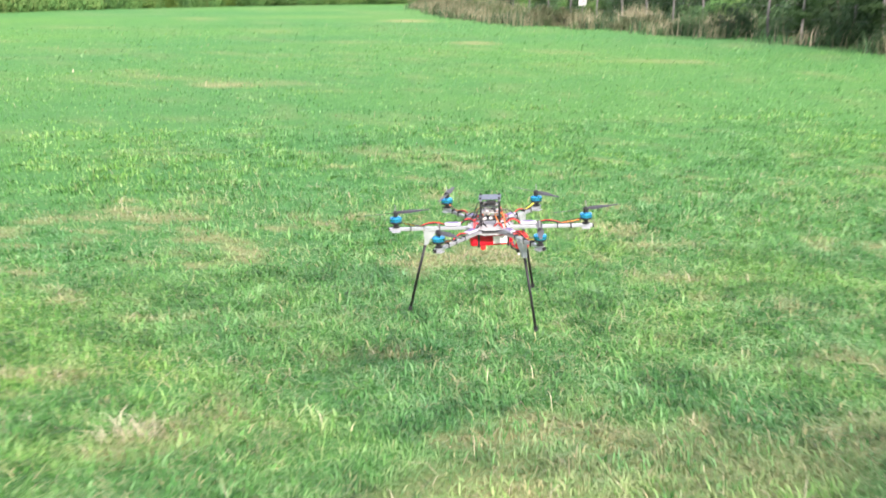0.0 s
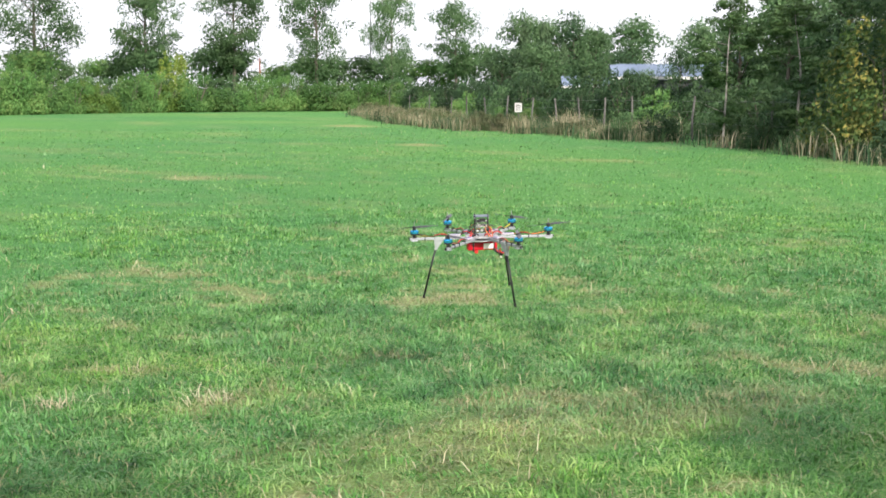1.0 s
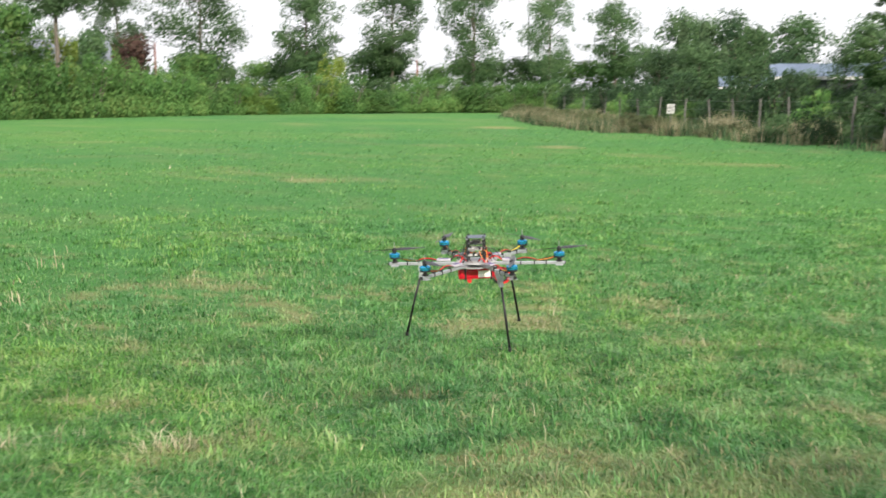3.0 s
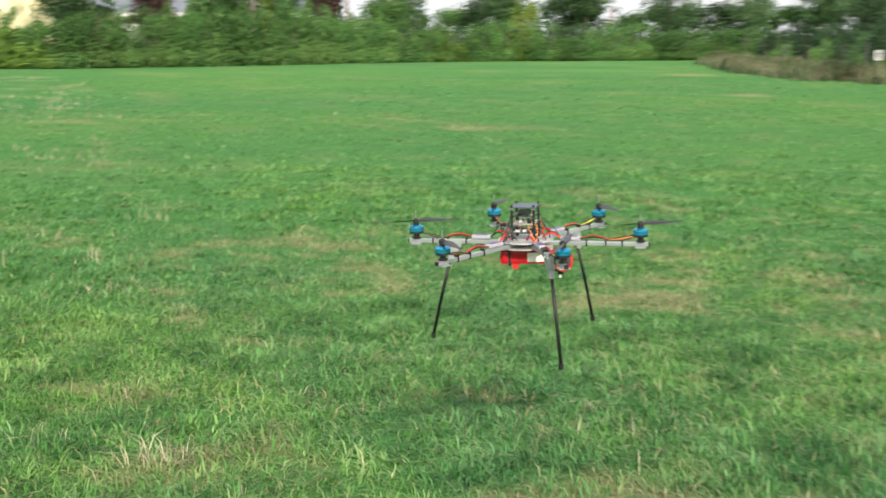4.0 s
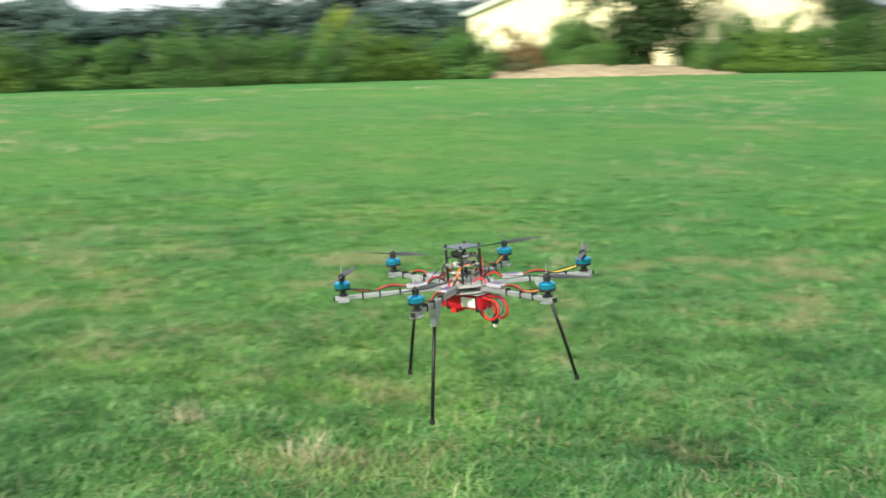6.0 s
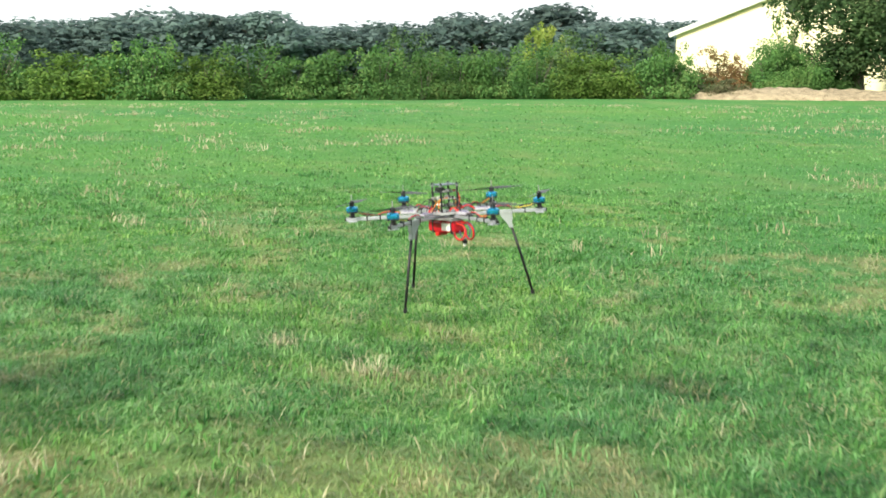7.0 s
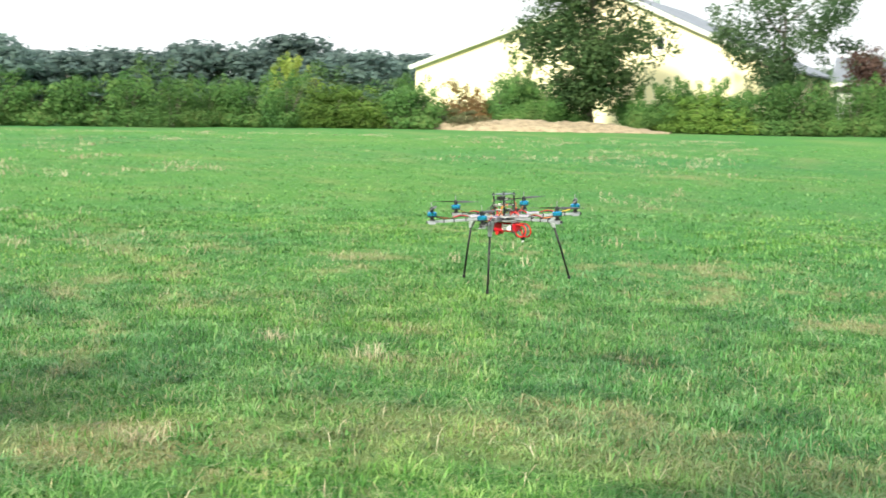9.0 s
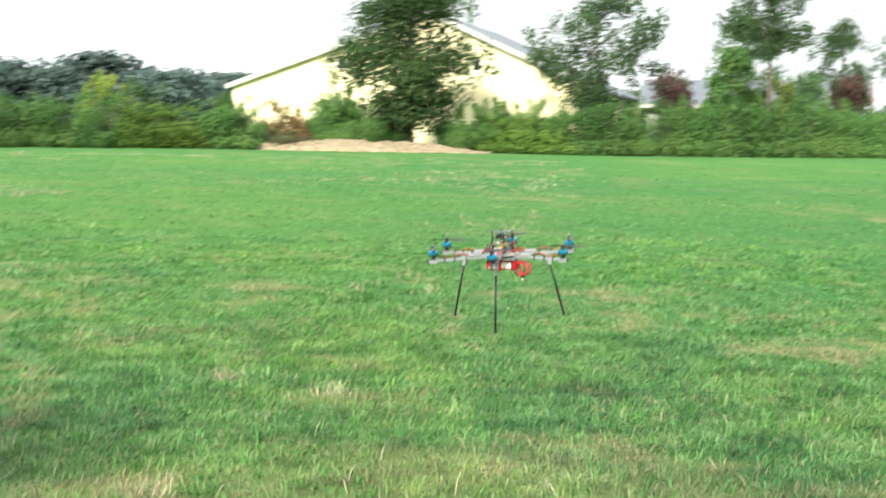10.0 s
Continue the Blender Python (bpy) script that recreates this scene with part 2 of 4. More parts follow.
def lathe(bm, profile, m=Matrix(), steps=20):
    """Turn (radius, height) pairs round z."""
    rings = [[bm.verts.new(m @ Vector((r * math.cos(a), r * math.sin(a), z))) for a in (2 * math.pi * k / steps for k in range(steps))] for r, z in profile]
    for a, b in zip(rings, rings[1:]):
        for k in range(steps):
            bm.faces.new((a[k], a[(k + 1) % steps], b[(k + 1) % steps], b[k]))
    bm.faces.new(rings[0][::-1])
    bm.faces.new(rings[-1])
    return bm


def tube(bm, points, radii, steps=8):
    """A round tube through points."""
    pts = [Vector(p) for p in points]
    if not hasattr(radii, "__len__"):
        radii = [radii] * len(pts)
    rings, side = [], None
    for k, p in enumerate(pts):
        way = (pts[min(k + 1, len(pts) - 1)] - pts[max(k - 1, 0)]).normalized()
        if side is None:
            side = way.orthogonal().normalized()
        side = (side - way * side.dot(way)).normalized()
        up = way.cross(side)
        rings.append([bm.verts.new(p + radii[k] * (side * math.cos(a) + up * math.sin(a))) for a in (2 * math.pi * j / steps for j in range(steps))])
    for a, b in zip(rings, rings[1:]):
        for k in range(steps):
            bm.faces.new((a[k], a[(k + 1) % steps], b[(k + 1) % steps], b[k]))
    bm.faces.new(rings[0][::-1])
    bm.faces.new(rings[-1])
    return bm


def bow(a, b, lift, n=8, sideways=0.0):
    """Points of an arc from a to b."""
    a, b = Vector(a), Vector(b)
    side = (b - a).cross(Vector((0, 0, 1)))
    side = side.normalized() if side.length > 1e-6 else Vector((1, 0, 0))
    return [a.lerp(b, k / n) + (Vector((0, 0, lift)) + side * sideways) * math.sin(math.pi * k / n) for k in range(n + 1)]


# ---- ground ----
PATCHES = [(-5.7, 57.0, 0.85, 3.0, 0.95), (-3.2, 45.0, 0.5, 2.2, 0.6), (-0.9, 33.2, 0.7, 1.2, 0.6), (1.6, 27.5, 0.8, 0.9, 0.45), (3.6, 24.0, 0.8, 0.6, 0.4), (-5.0, 17.8, 0.5, 0.6, 0.6), (-3.9, 18.2, 0.35, 0.45, 0.5), (-13.4, 17.6, 1.2, 0.7, 0.45),
           (-0.6, -1.65, 0.32, 0.22, 0.6), 
           (-1.3, 0.3, 0.3, 0.2, 0.35), (2.3, 1.0, 0.5, 0.25, 0.3), (-0.3, -0.9, 1.0, 0.4, 0.3), (-0.6, -1.5, 0.5, 0.35, 0.6), (0.4, -0.1, 1.5, 0.4, 0.36)]


def value_noise(x, y, scale, seed):
    """Smooth noise from 0 to 1 on arrays."""
    gx, gy = x / scale + 512, y / scale + 512
    ix, iy = np.floor(gx).astype(np.int64), np.floor(gy).astype(np.int64)
    fx, fy = gx - ix, gy - iy
    fx, fy = fx * fx * (3 - 2 * fx), fy * fy * (3 - 2 * fy)

    def h(a, b):
        v = (a * 374761393 + b * 668265263 + seed * 974711) & 0x7fffffff
        v = ((v ^ (v >> 13)) * 1274126177) & 0x7fffffff
        return ((v ^ (v >> 16)) & 0xffff) / 65535.0
    return (h(ix, iy) * (1 - fx) + h(ix + 1, iy) * fx) * (1 - fy) + (h(ix, iy + 1) * (1 - fx) + h(ix + 1, iy + 1) * fx) * fy


def dryness(x, y):
    far = np.hypot(x, y)
    d = np.clip((value_noise(x, y, 0.5, 3) * 0.5 + value_noise(x, y, 0.16, 5) * 0.5 - 0.61) * 4.0, 0, 0.55) * np.clip(1.5 - far / 9, 0.25, 1)
    streak = np.clip((value_noise(x, y, 0.7, 9) * 0.6 + value_noise(x, y, 2.5, 10) * 0.4 - 0.68) * 1.6, 0, 0.24) * np.clip((far - 8) / 10, 0, 1)
    d = np.maximum(d, streak)
    for px, py, rx, ry, s in PATCHES:
        a = math.atan2(py + 4, px - 2)
        u = ((x - px) * -math.sin(a) + (y - py) * math.cos(a)) / rx
        v = ((x - px) * math.cos(a) + (y - py) * math.sin(a)) / ry
        q = np.sqrt(u * u + v * v) + (value_noise(x, y, 0.35 * rx, 7) - 0.5) * 0.9
        d = np.maximum(d, s * np.clip((1.15 - q) * 2.2, 0, 1))
    return d


def height(x, y):
    return (value_noise(x, y, 2.6, 11) - 0.5) * 0.05 * np.clip(np.hypot(x, y) / 4, 0.3, 1) + (value_noise(x, y, 14.0, 12) - 0.5) * 0.12 * np.clip((np.hypot(x, y) - 8) / 20, 0, 1)


def build_ground():
    r = np.concatenate([np.linspace(0.0, 12, 60)[1:], 12 * 1.055 ** np.arange(1, 102)])
    steps = 220
    a = np.linspace(0, 2 * math.pi, steps, endpoint=False)
    x, y = (r[:, None] * np.cos(a)).ravel(), (r[:, None] * np.sin(a)).ravel()
    z = height(x, y) * (np.hypot(x, y) < 300)
    v = np.concatenate([[[0, 0, 0]], np.stack([x, y, z], 1)])
    k = np.arange(len(r) - 1)[:, None] * steps
    j = np.arange(steps)
    j2 = (j + 1) % steps
    quads = np.stack([k + j + 1, k + steps + j + 1, k + steps + j2 + 1, k + j2 + 1], -1).reshape(-1, 4)
    hub = np.stack([np.zeros(steps, int), j + 1, j2 + 1], 1)
    me = array_mesh("ground", v, np.concatenate([quads[:, [0, 1, 2]], quads[:, [0, 2, 3]], hub]), dryness(v[:, 0], v[:, 1]))
    m, n, l, b = material("meadow soil and thatch", 0.95, 0, 0.1)
    fine, mid, big = noise_node(n, l, 38, 9, rough=0.75), noise_node(n, l, 1.1, 5), noise_node(n, l, 0.06, 3)
    c1 = ramp(n, [(0.36, (0.02, 0.055, 0.018)), (0.5, (0.074, 0.2, 0.055)), (0.64, (0.155, 0.3, 0.1))])
    l.new(fine.outputs[0], c1.inputs[0])
    c2 = ramp(n, [(0.3, (0.066, 0.205, 0.054)), (0.55, (0.088, 0.245, 0.064)), (0.75, (0.145, 0.29, 0.09))])
    l.new(mid.outputs[0], c2.inputs[0])
    col = mixed(n, l, c1.outputs[0], c2.outputs[0], 0.4)
    c3 = ramp(n, [(0.35, (0.75, 0.9, 0.95)), (0.65, (1.15, 1.08, 0.9))])
    l.new(big.outputs[0], c3.inputs[0])
    col = mixed(n, l, col, c3.outputs[0], 1.0, 'MULTIPLY')
    at = n.new("ShaderNodeAttribute")
    at.attribute_name = "dry"
    cs = ramp(n, [(0.3, (0.25, 0.18, 0.09)), (0.7, (0.5, 0.39, 0.22))])
    l.new(fine.outputs[0], cs.inputs[0])
    col = mixed(n, l, col, cs.outputs[0], at.outputs["Fac"])
    l.new(col, b.inputs["Base Color"])
    bp = n.new("ShaderNodeBump")
    bp.inputs["Strength"].default_value, bp.inputs["Distance"].default_value = 0.7, 0.06
    l.new(fine.outputs[0], bp.inputs["Height"])
    l.new(bp.outputs[0], b.inputs["Normal"])
    return tagged(link("ground", me, m), "mown green meadow ground with dry straw patches", "ground", kind="structure")


build_ground()


def fan(rng, n, r0, r1, a0=-19, a1=85):
    """Random places in a fan that opens away from the viewer."""
    a = np.radians(rng.uniform(a0, a1, n))
    r = np.sqrt(rng.uniform(r0 * r0, r1 * r1, n))
    return 2.2 - np.sin(a) * r, -4.4 + np.cos(a) * r


def blades(rng, x, y, length, width, lean, dry=None):
    """Bent blades of grass: three-point curves, two quads each, tapering to a tip."""
    n = len(x)
    turn = rng.uniform(0, 2 * math.pi, n)
    l = length * rng.uniform(0.55, 1.25, n)
    w = width * rng.uniform(0.7, 1.3, n)
    k = lean * rng.uniform(0.2, 1.6, n)
    cx, cy = np.cos(turn), np.sin(turn)
    face = turn + rng.uniform(0.6, 2.5, n)
    sx, sy = np.cos(face) * w / 2, np.sin(face) * w / 2
    base = height(x, y) - 0.004
    pts = []
    for s, wide in ((0, 1.0), (0.55, 0.85)):
        out = k * l * s * s
        px, py, pz = x + cx * out, y + cy * out, base + l * s * (1 - 0.28 * k * s)
        pts += [np.stack([px - sx * wide, py - sy * wide, pz], 1), np.stack([px + sx * wide, py + sy * wide, pz], 1)]
    out = k * l
    tip = np.stack([x + cx * out, y + cy * out, base + l * np.clip(1 - 0.42 * k, 0.25, 1)], 1)
    v = np.stack(pts + [tip], 1).reshape(-1, 3)
    i = np.arange(n)[:, None] * 5
    f = np.concatenate([i + np.array([[0, 1, 3]]), i + np.array([[0, 3, 2]]), i + np.array([[2, 3, 4]])])
    return v, f, np.repeat(dry if dry is not None else np.zeros(n), 5)


def gather(sets):
    v, f, d, at = [], [], [], 0
    for vv, ff, dd in sets:
        v.append(vv)
        f.append(ff + at)
        d.append(dd)
        at += len(vv)
    return np.concatenate(v), np.concatenate(f), np.concatenate(d)


def build_grass():
    rng = np.random.default_rng(4)
    sets = []
    for n, r0, r1, length, width in ((170000, 2.9, 8.5, 0.06, 0.0064), (80000, 8.5, 16, 0.06, 0.009), (40000, 16, 32, 0.055, 0.018), (22000, 32, 60, 0.055, 0.04)):
        x, y = fan(rng, int(n * 1.35), r0, r1)
        tuft = value_noise(x, y, 0.22, 21) * 0.6 + value_noise(x, y, 0.8, 22) * 0.4
        keep = rng.uniform(0, 1, len(x)) < np.clip(tuft * 1.8 - 0.1, 0.25, 1)
        x, y, tuft = x[keep][:n], y[keep][:n], tuft[keep][:n]
        if r0 < 10:
            # gather most blades into small tufts
            c = rng.integers(0, len(x), len(x))
            c = (c // 11) * 11
            pull = rng.uniform(0.0, 1.0, len(x)) < 0.7
            spread = 0.024 * (1 if r0 < 5 else 1.6)
            x = np.where(pull, x[c] + rng.normal(0, spread, len(x)), x)
            y = np.where(pull, y[c] + rng.normal(0, spread, len(y)), y)
            tuft = np.where(pull, tuft[c] * np.random.default_rng(77).uniform(0.6, 1.5, len(x))[c], tuft)
        d = dryness(x, y)
        dry = np.clip(d * rng.uniform(0.4, 1.5, len(x)) + (rng.uniform(0, 1, len(x)) < 0.07 * np.clip(1.5 - np.hypot(x - 2.2, y + 4.4) / 9, 0.15, 1)) * rng.uniform(0.3, 0.9, len(x)), 0, 1)
        sets.append(blades(rng, x, y, length * (0.6 + 0.75 * tuft) * (1 - 0.4 * d), width, 1.7 if r0 < 8 else 1.3, dry))
    # taller, ranker tussocks
    cx, cy = fan(rng, 3000, 2.9, 20)
    keep = (value_noise(cx, cy, 1.6, 81) > 0.42) & (rng.uniform(0, 1, len(cx)) < np.clip((19 - np.hypot(cx - 2.2, cy + 4.4)) / 12, 0, 1))
    cx, cy = np.repeat(cx[keep], 26), np.repeat(cy[keep], 26)
    wide = 0.035 + 0.004 * np.hypot(cx - 2.2, cy + 4.4)
    x, y = cx + rng.normal(0, 1, len(cx)) * wide, cy + rng.normal(0, 1, len(cx)) * wide
    sets.append(blades(rng, x, y, 0.078, 0.0048 + 0.0006 * np.hypot(x - 2.2, y + 4.4), 0.9, np.clip(rng.normal(0, 0.16, len(x)), 0, 0.5)))
    # thin cover all round, outside the fan too
    a, r = rng.uniform(0, 2 * math.pi, 26000), 16 * np.sqrt(rng.uniform(0, 1, 26000))
    x, y = r * np.cos(a), r * np.sin(a)
    sets.append(blades(rng, x, y, 0.05, 0.009, 1.6, np.clip(dryness(x, y), 0, 1)))
    # thatch: cut blades lying across each other
    x, y = fan(rng, 170000, 2.9, 13.0)
    keep = rng.uniform(0, 1, len(x)) < np.clip((12.5 - np.hypot(x - 2.2, y + 4.4)) / 7, 0, 1)
    x, y = x[keep], y[keep]
    pale = np.clip(rng.beta(0.7, 1.1, len(x)) * (0.15 + 1.0 * value_noise(x, y, 0.6, 61)), 0, 1)
    sets.append(blades(rng, x, y, 0.065, 0.0048, 2.1, pale))
    v, f, d = gather(sets)
    tagged(link("meadow_grass", array_mesh("meadow_grass", v, f, d), M_GRASS), "short fresh green meadow grass with some dry blades", "grass", kind="stuff")
    # straw-coloured stalks left standing and lying
    sets = []
    for n, r0, r1, length, width in ((900, 2.9, 9, 0.11, 0.0042), (450, 9, 22, 0.10, 0.007), (400, 22, 60, 0.11, 0.018)):
        x, y = fan(rng, n * 6, r0, r1)
        d = dryness(x, y)
        keep = rng.uniform(0, 1, len(x)) < 0.04 + d * 1.2
        x, y = x[keep][:n], y[keep][:n]
        sets.append(blades(rng, x, y, length, width, 1.2 if r0 < 5 else 0.7))
    # single long straws lying flat
    x, y = fan(rng, 700, 2.9, 13)
    sets.append(blades(rng, x, y, 0.1, 0.0034, 2.0))
    # small sheaves of stubble
    cx, cy = fan(rng, 170, 2.9, 12)
    keep = value_noise(cx, cy, 1.1, 71) > 0.45
    cx, cy = np.repeat(cx[keep], 9), np.repeat(cy[keep], 9)
    sets.append(blades(rng, cx + rng.normal(0, 0.05, len(cx)), cy + rng.normal(0, 0.035, len(cx)), 0.095, 0.0034, 1.4))
    # three thicker tufts of dead grass
    for tx, ty in ((-1.38, 0.35), (-2.15, 0.2), (-0.6, -1.45)):
        x, y = tx + rng.normal(0, 0.06, 60), ty + rng.normal(0, 0.05, 60)
        sets.append(blades(rng, x, y, 0.13, 0.0042, 1.1))
    # pale clumps out in the field
    for n, r0, r1, size, wide in ((260, 10, 24, 0.13, 0.008), (520, 22, 64, 0.15, 0.018)):
        cx, cy = fan(rng, n, r0, r1, 33, 85)
        keep = value_noise(cx, cy, 7.0, 83) > 0.38
        cx, cy = np.repeat(cx[keep], 13), np.repeat(cy[keep], 13)
        sets.append(blades(rng, cx + rng.normal(0, 0.011 * r0, len(cx)), cy + rng.normal(0, 0.009 * r0, len(cx)), size, wide, 0.9))
    v, f, d = gather(sets)
    tagged(link("dry_stalks", array_mesh("dry_stalks", v, f), M_STRAW), "pale straw-coloured dry stalks among the meadow grass", "dry grass", kind="stuff")
    # rosettes of broad leaves
    sets = []
    x, y = fan(rng, 9000, 2.9, 14)
    keep = value_noise(x, y, 0.9, 31) * 0.6 + value_noise(x, y, 0.3, 32) * 0.4 > 0.55
    x, y = np.repeat(x[keep], 7), np.repeat(y[keep], 7)
    x, y = x + rng.normal(0, 0.02, len(x)), y + rng.normal(0, 0.02, len(x))
    sets.append(blades(rng, x, y, 0.042, 0.018, 1.3))
    v, f, d = gather(sets)
    tagged(link("meadow_weeds", array_mesh("meadow_weeds", v, f), M_WEED), "broad-leaved dock and clover rosettes in the meadow", "weeds", kind="stuff")


build_grass()


# ---- plants ----
def leaves(rng, blobs, n, size, droop=0.0):
    """Leaf clumps on and in a set of blobs (x, y, z, rx, ry, rz): small bent quads, turned mostly outwards."""
    n *= 2
    size *= 0.92
    b = np.array(blobs)
    vol = (b[:, 3] * b[:, 4] * b[:, 5]) ** (2 / 3)
    pick = rng.choice(len(b), n, p=vol / vol.sum())
    d = rng.normal(size=(n, 3))
    d /= np.linalg.norm(d, axis=1)[:, None]
    r = 1 - rng.random(n) ** 2.2 * 0.55
    r *= 1 + rng.normal(0, 0.1, n)
    p = b[pick, :3] + d * b[pick, 3:] * r[:, None]
    out = d + rng.normal(0, 0.55, (n, 3)) + np.array([0, 0, 0.35])
    out /= np.linalg.norm(out, axis=1)[:, None]
    side = np.cross(out, rng.normal(size=(n, 3)))
    side /= np.linalg.norm(side, axis=1)[:, None] + 1e-9
    up = np.cross(side, out) + np.array([0, 0, -droop])
    s = (size * rng.uniform(0.55, 1.35, n))[:, None]
    q = np.stack([p - side * s * 0.45 - up * s * 0.4, p + side * s * 0.45 - up * s * 0.3, p + up * s * 0.75 + out * s * 0.1], 1).reshape(-1, 3)
    i = np.arange(n)[:, None] * 3
    q[:, 2] = np.maximum(q[:, 2], 0.02)
    return q, i + np.array([[0, 1, 2]])


def blob_crown(rng, n, w, d, z0, z1, belly=0.45, size=0.28, gap=0.0):
    """Blobs filling an egg-shaped crown."""
    out = []
    for k in range(n):
        t = rng.uniform(0, 1)
        wide = (math.sin(math.pi * min(1, max(0, t ** (math.log(0.5) / math.log(belly))))) ** 0.6) if 0 < t < 1 else 0.2
        a, q = rng.uniform(0, 2 * math.pi), math.sqrt(rng.uniform(0, 1)) * (0.82 if not gap else 0.95)
        s = size * rng.uniform(0.7, 1.35) * (1 - gap * 0.4)
        out.append((math.cos(a) * q * w / 2 * wide, math.sin(a) * q * d / 2 * wide, z0 + (z1 - z0) * t, s * w, s * d, s * w * 0.75))
    return out


def bush(seed, w, d, h, mat, n=2600, leaf=0.2, label="dense green hedge bush", name="hedge_bush", category="bush"):
    rng = np.random.default_rng(seed)
    ob = thing(name, Matrix(), label, category)
    bm = bmesh.new()
    for k in range(6):
        a = rng.uniform(0, 6.28)
        tip = (math.cos(a) * w * 0.28, math.sin(a) * d * 0.28, h * rng.uniform(0.55, 0.8))
        tube(bm, bow((math.cos(a) * 0.12, math.sin(a) * 0.12, -0.1), tip, 0.1, 4), [0.06, 0.05, 0.04, 0.025, 0.012], 5)
    part("branchwork", bm, M_BARK, ob)
    blobs = []
    for k in range(16):
        x, y = rng.uniform(-0.42, 0.42) * w, rng.uniform(-0.4, 0.4) * d
        top = h * (1 - 0.55 * (2 * x / w) ** 2 * rng.uniform(0.3, 1)) * rng.uniform(0.7, 1.0)
        s = rng.uniform(0.16, 0.26)
        blobs.append((x, y, max(0.3, (top - s * h) * rng.uniform(0.25, 1)), s * w, s * d * 1.2, s * h))
    for k in range(7):
        blobs.append((rng.uniform(-0.42, 0.42) * w, -d * rng.uniform(0.25, 0.45), h * 0.14, 0.16 * w, 0.2 * d, 0.16 * h))
    for k in range(10):
        blobs.append((rng.uniform(-0.36, 0.36) * w, rng.uniform(-0.3, 0.3) * d, h * rng.uniform(0.72, 0.92), 0.07 * w, 0.08 * d, 0.1 * h))
    v, f = leaves(rng, blobs, n, leaf)
    link("foliage", array_mesh("foliage", v, f), mat, ob)
    return ob


def limbs(bm, rng, h, trunk, z0, w, count=9, lean=0.0, top=0.92):
    stem = [(lean * (max(z, 0) / h) ** 1.5 + 0.04 * h * 0.1 * math.sin(z), 0.05 * math.sin(z * 1.3), z) for z in np.linspace(-0.15, h * top, 9)]
    tube(bm, stem, [trunk * (1 - 0.86 * k / 8) + (0.25 * trunk if k == 0 else 0) for k in range(9)], 9)
    for k in range(count):
        z = z0 + (h * 0.86 - z0) * (k + rng.uniform(0, 0.8)) / count
        a = rng.uniform(0, 6.28)
        q = w * 0.42 * rng.uniform(0.6, 1) * (1 - 0.5 * (z - z0) / (h - z0))
        at = lean * (z / h) ** 1.5
        tube(bm, bow((at, 0, z), (at + math.cos(a) * q, math.sin(a) * q, z + q * rng.uniform(0.35, 0.9)), -0.06 * q, 4), [trunk * 0.38, trunk * 0.3, trunk * 0.2, trunk * 0.12, trunk * 0.05], 5)


def tree(seed, h, w, z0, mat, n=3600, leaf=0.3, trunk=0.2, blobs=26, size=0.2, belly=0.42, gap=0.0, lean=0.0, bark=None, label="tall leafy broadleaf tree", name="tree", low=None):
    rng = np.random.default_rng(seed)
    ob = thing(name, Matrix(), label, "tree")
    bm = bmesh.new()
    limbs(bm, rng, h, trunk, z0, w, lean=lean)
    part("trunk", bm, bark or M_BARK, ob, smooth=True)
    bl = blob_crown(rng, blobs, w, w, z0, h * 0.95, belly, size, gap)
    for k in range(blobs):
        x, y, z = bl[rng.integers(blobs)][:3]
        bl.append((x * 1.2 + rng.normal(0, 0.07) * w, y * 1.2 + rng.normal(0, 0.07) * w, z + rng.normal(0, 0.05) * h, 0.06 * w, 0.06 * w, 0.05 * w))
    bl = [(x + lean * (max(z, 0) / h) ** 1.5, y, z, a, b, c) for x, y, z, a, b, c in bl]
    if low:
        bl += [(rng.uniform(-0.3, 0.3) * w, rng.uniform(-0.3, 0.3) * w, rng.uniform(0.3, low), 0.16 * w, 0.16 * w, 0.5) for _ in range(10)]
    v, f = leaves(rng, bl, n, leaf, 0.15)
    link("crown", array_mesh("crown", v, f), mat, ob)
    return ob


def spruce(seed, h, w, label="dark green spruce with hanging boughs"):
    rng = np.random.default_rng(seed)
    ob = thing("spruce_tree", Matrix(), label, "tree")
    part("trunk", tube(bmesh.new(), [(0, 0, -0.1), (0, 0, h * 0.5), (0, 0, h * 0.98)], [0.16, 0.09, 0.015], 7), M_BARK, ob)
    bl = []
    for k in range(90):
        t = rng.uniform(0.04, 1)
        a, q = rng.uniform(0, 6.28), w / 2 * (1.03 - t) * rng.uniform(0.45, 1.05)
        bl.append((math.cos(a) * q, math.sin(a) * q, h * t - q * 0.25, 0.08 * w + 0.16 * q, 0.08 * w + 0.16 * q, 0.045 * h))
    v, f = leaves(rng, bl, 2600, 0.2, 0.6)
    link("crown", array_mesh("crown", v, f), M_SPRUCE, ob)
    return ob


def put(ob, x, y, turn=0.0, sx=1.0, sz=1.0, first=False, label="", group=""):
    m = Matrix.Translation((x, y, -0.03)) @ Matrix.Rotation(turn, 4, 'Z') @ Matrix.Diagonal((sx, sx, sz, 1))
    if first:
        ob.matrix_basis = m
        made = ob
    else:
        made = copy_thing(ob, m)
    return tagged(made, label, group=group)


def along(points, step):
    """Places and headings at even steps along a line of points."""
    out, left = [], 0.0
    for (x0, y0), (x1, y1) in zip(points, points[1:]):
        l = math.hypot(x1 - x0, y1 - y0)
        s = left
        while s < l:
            out.append((x0 + (x1 - x0) * s / l, y0 + (y1 - y0) * s / l, math.atan2(y1 - y0, x1 - x0)))
            s += step
        left = s - l
    return out


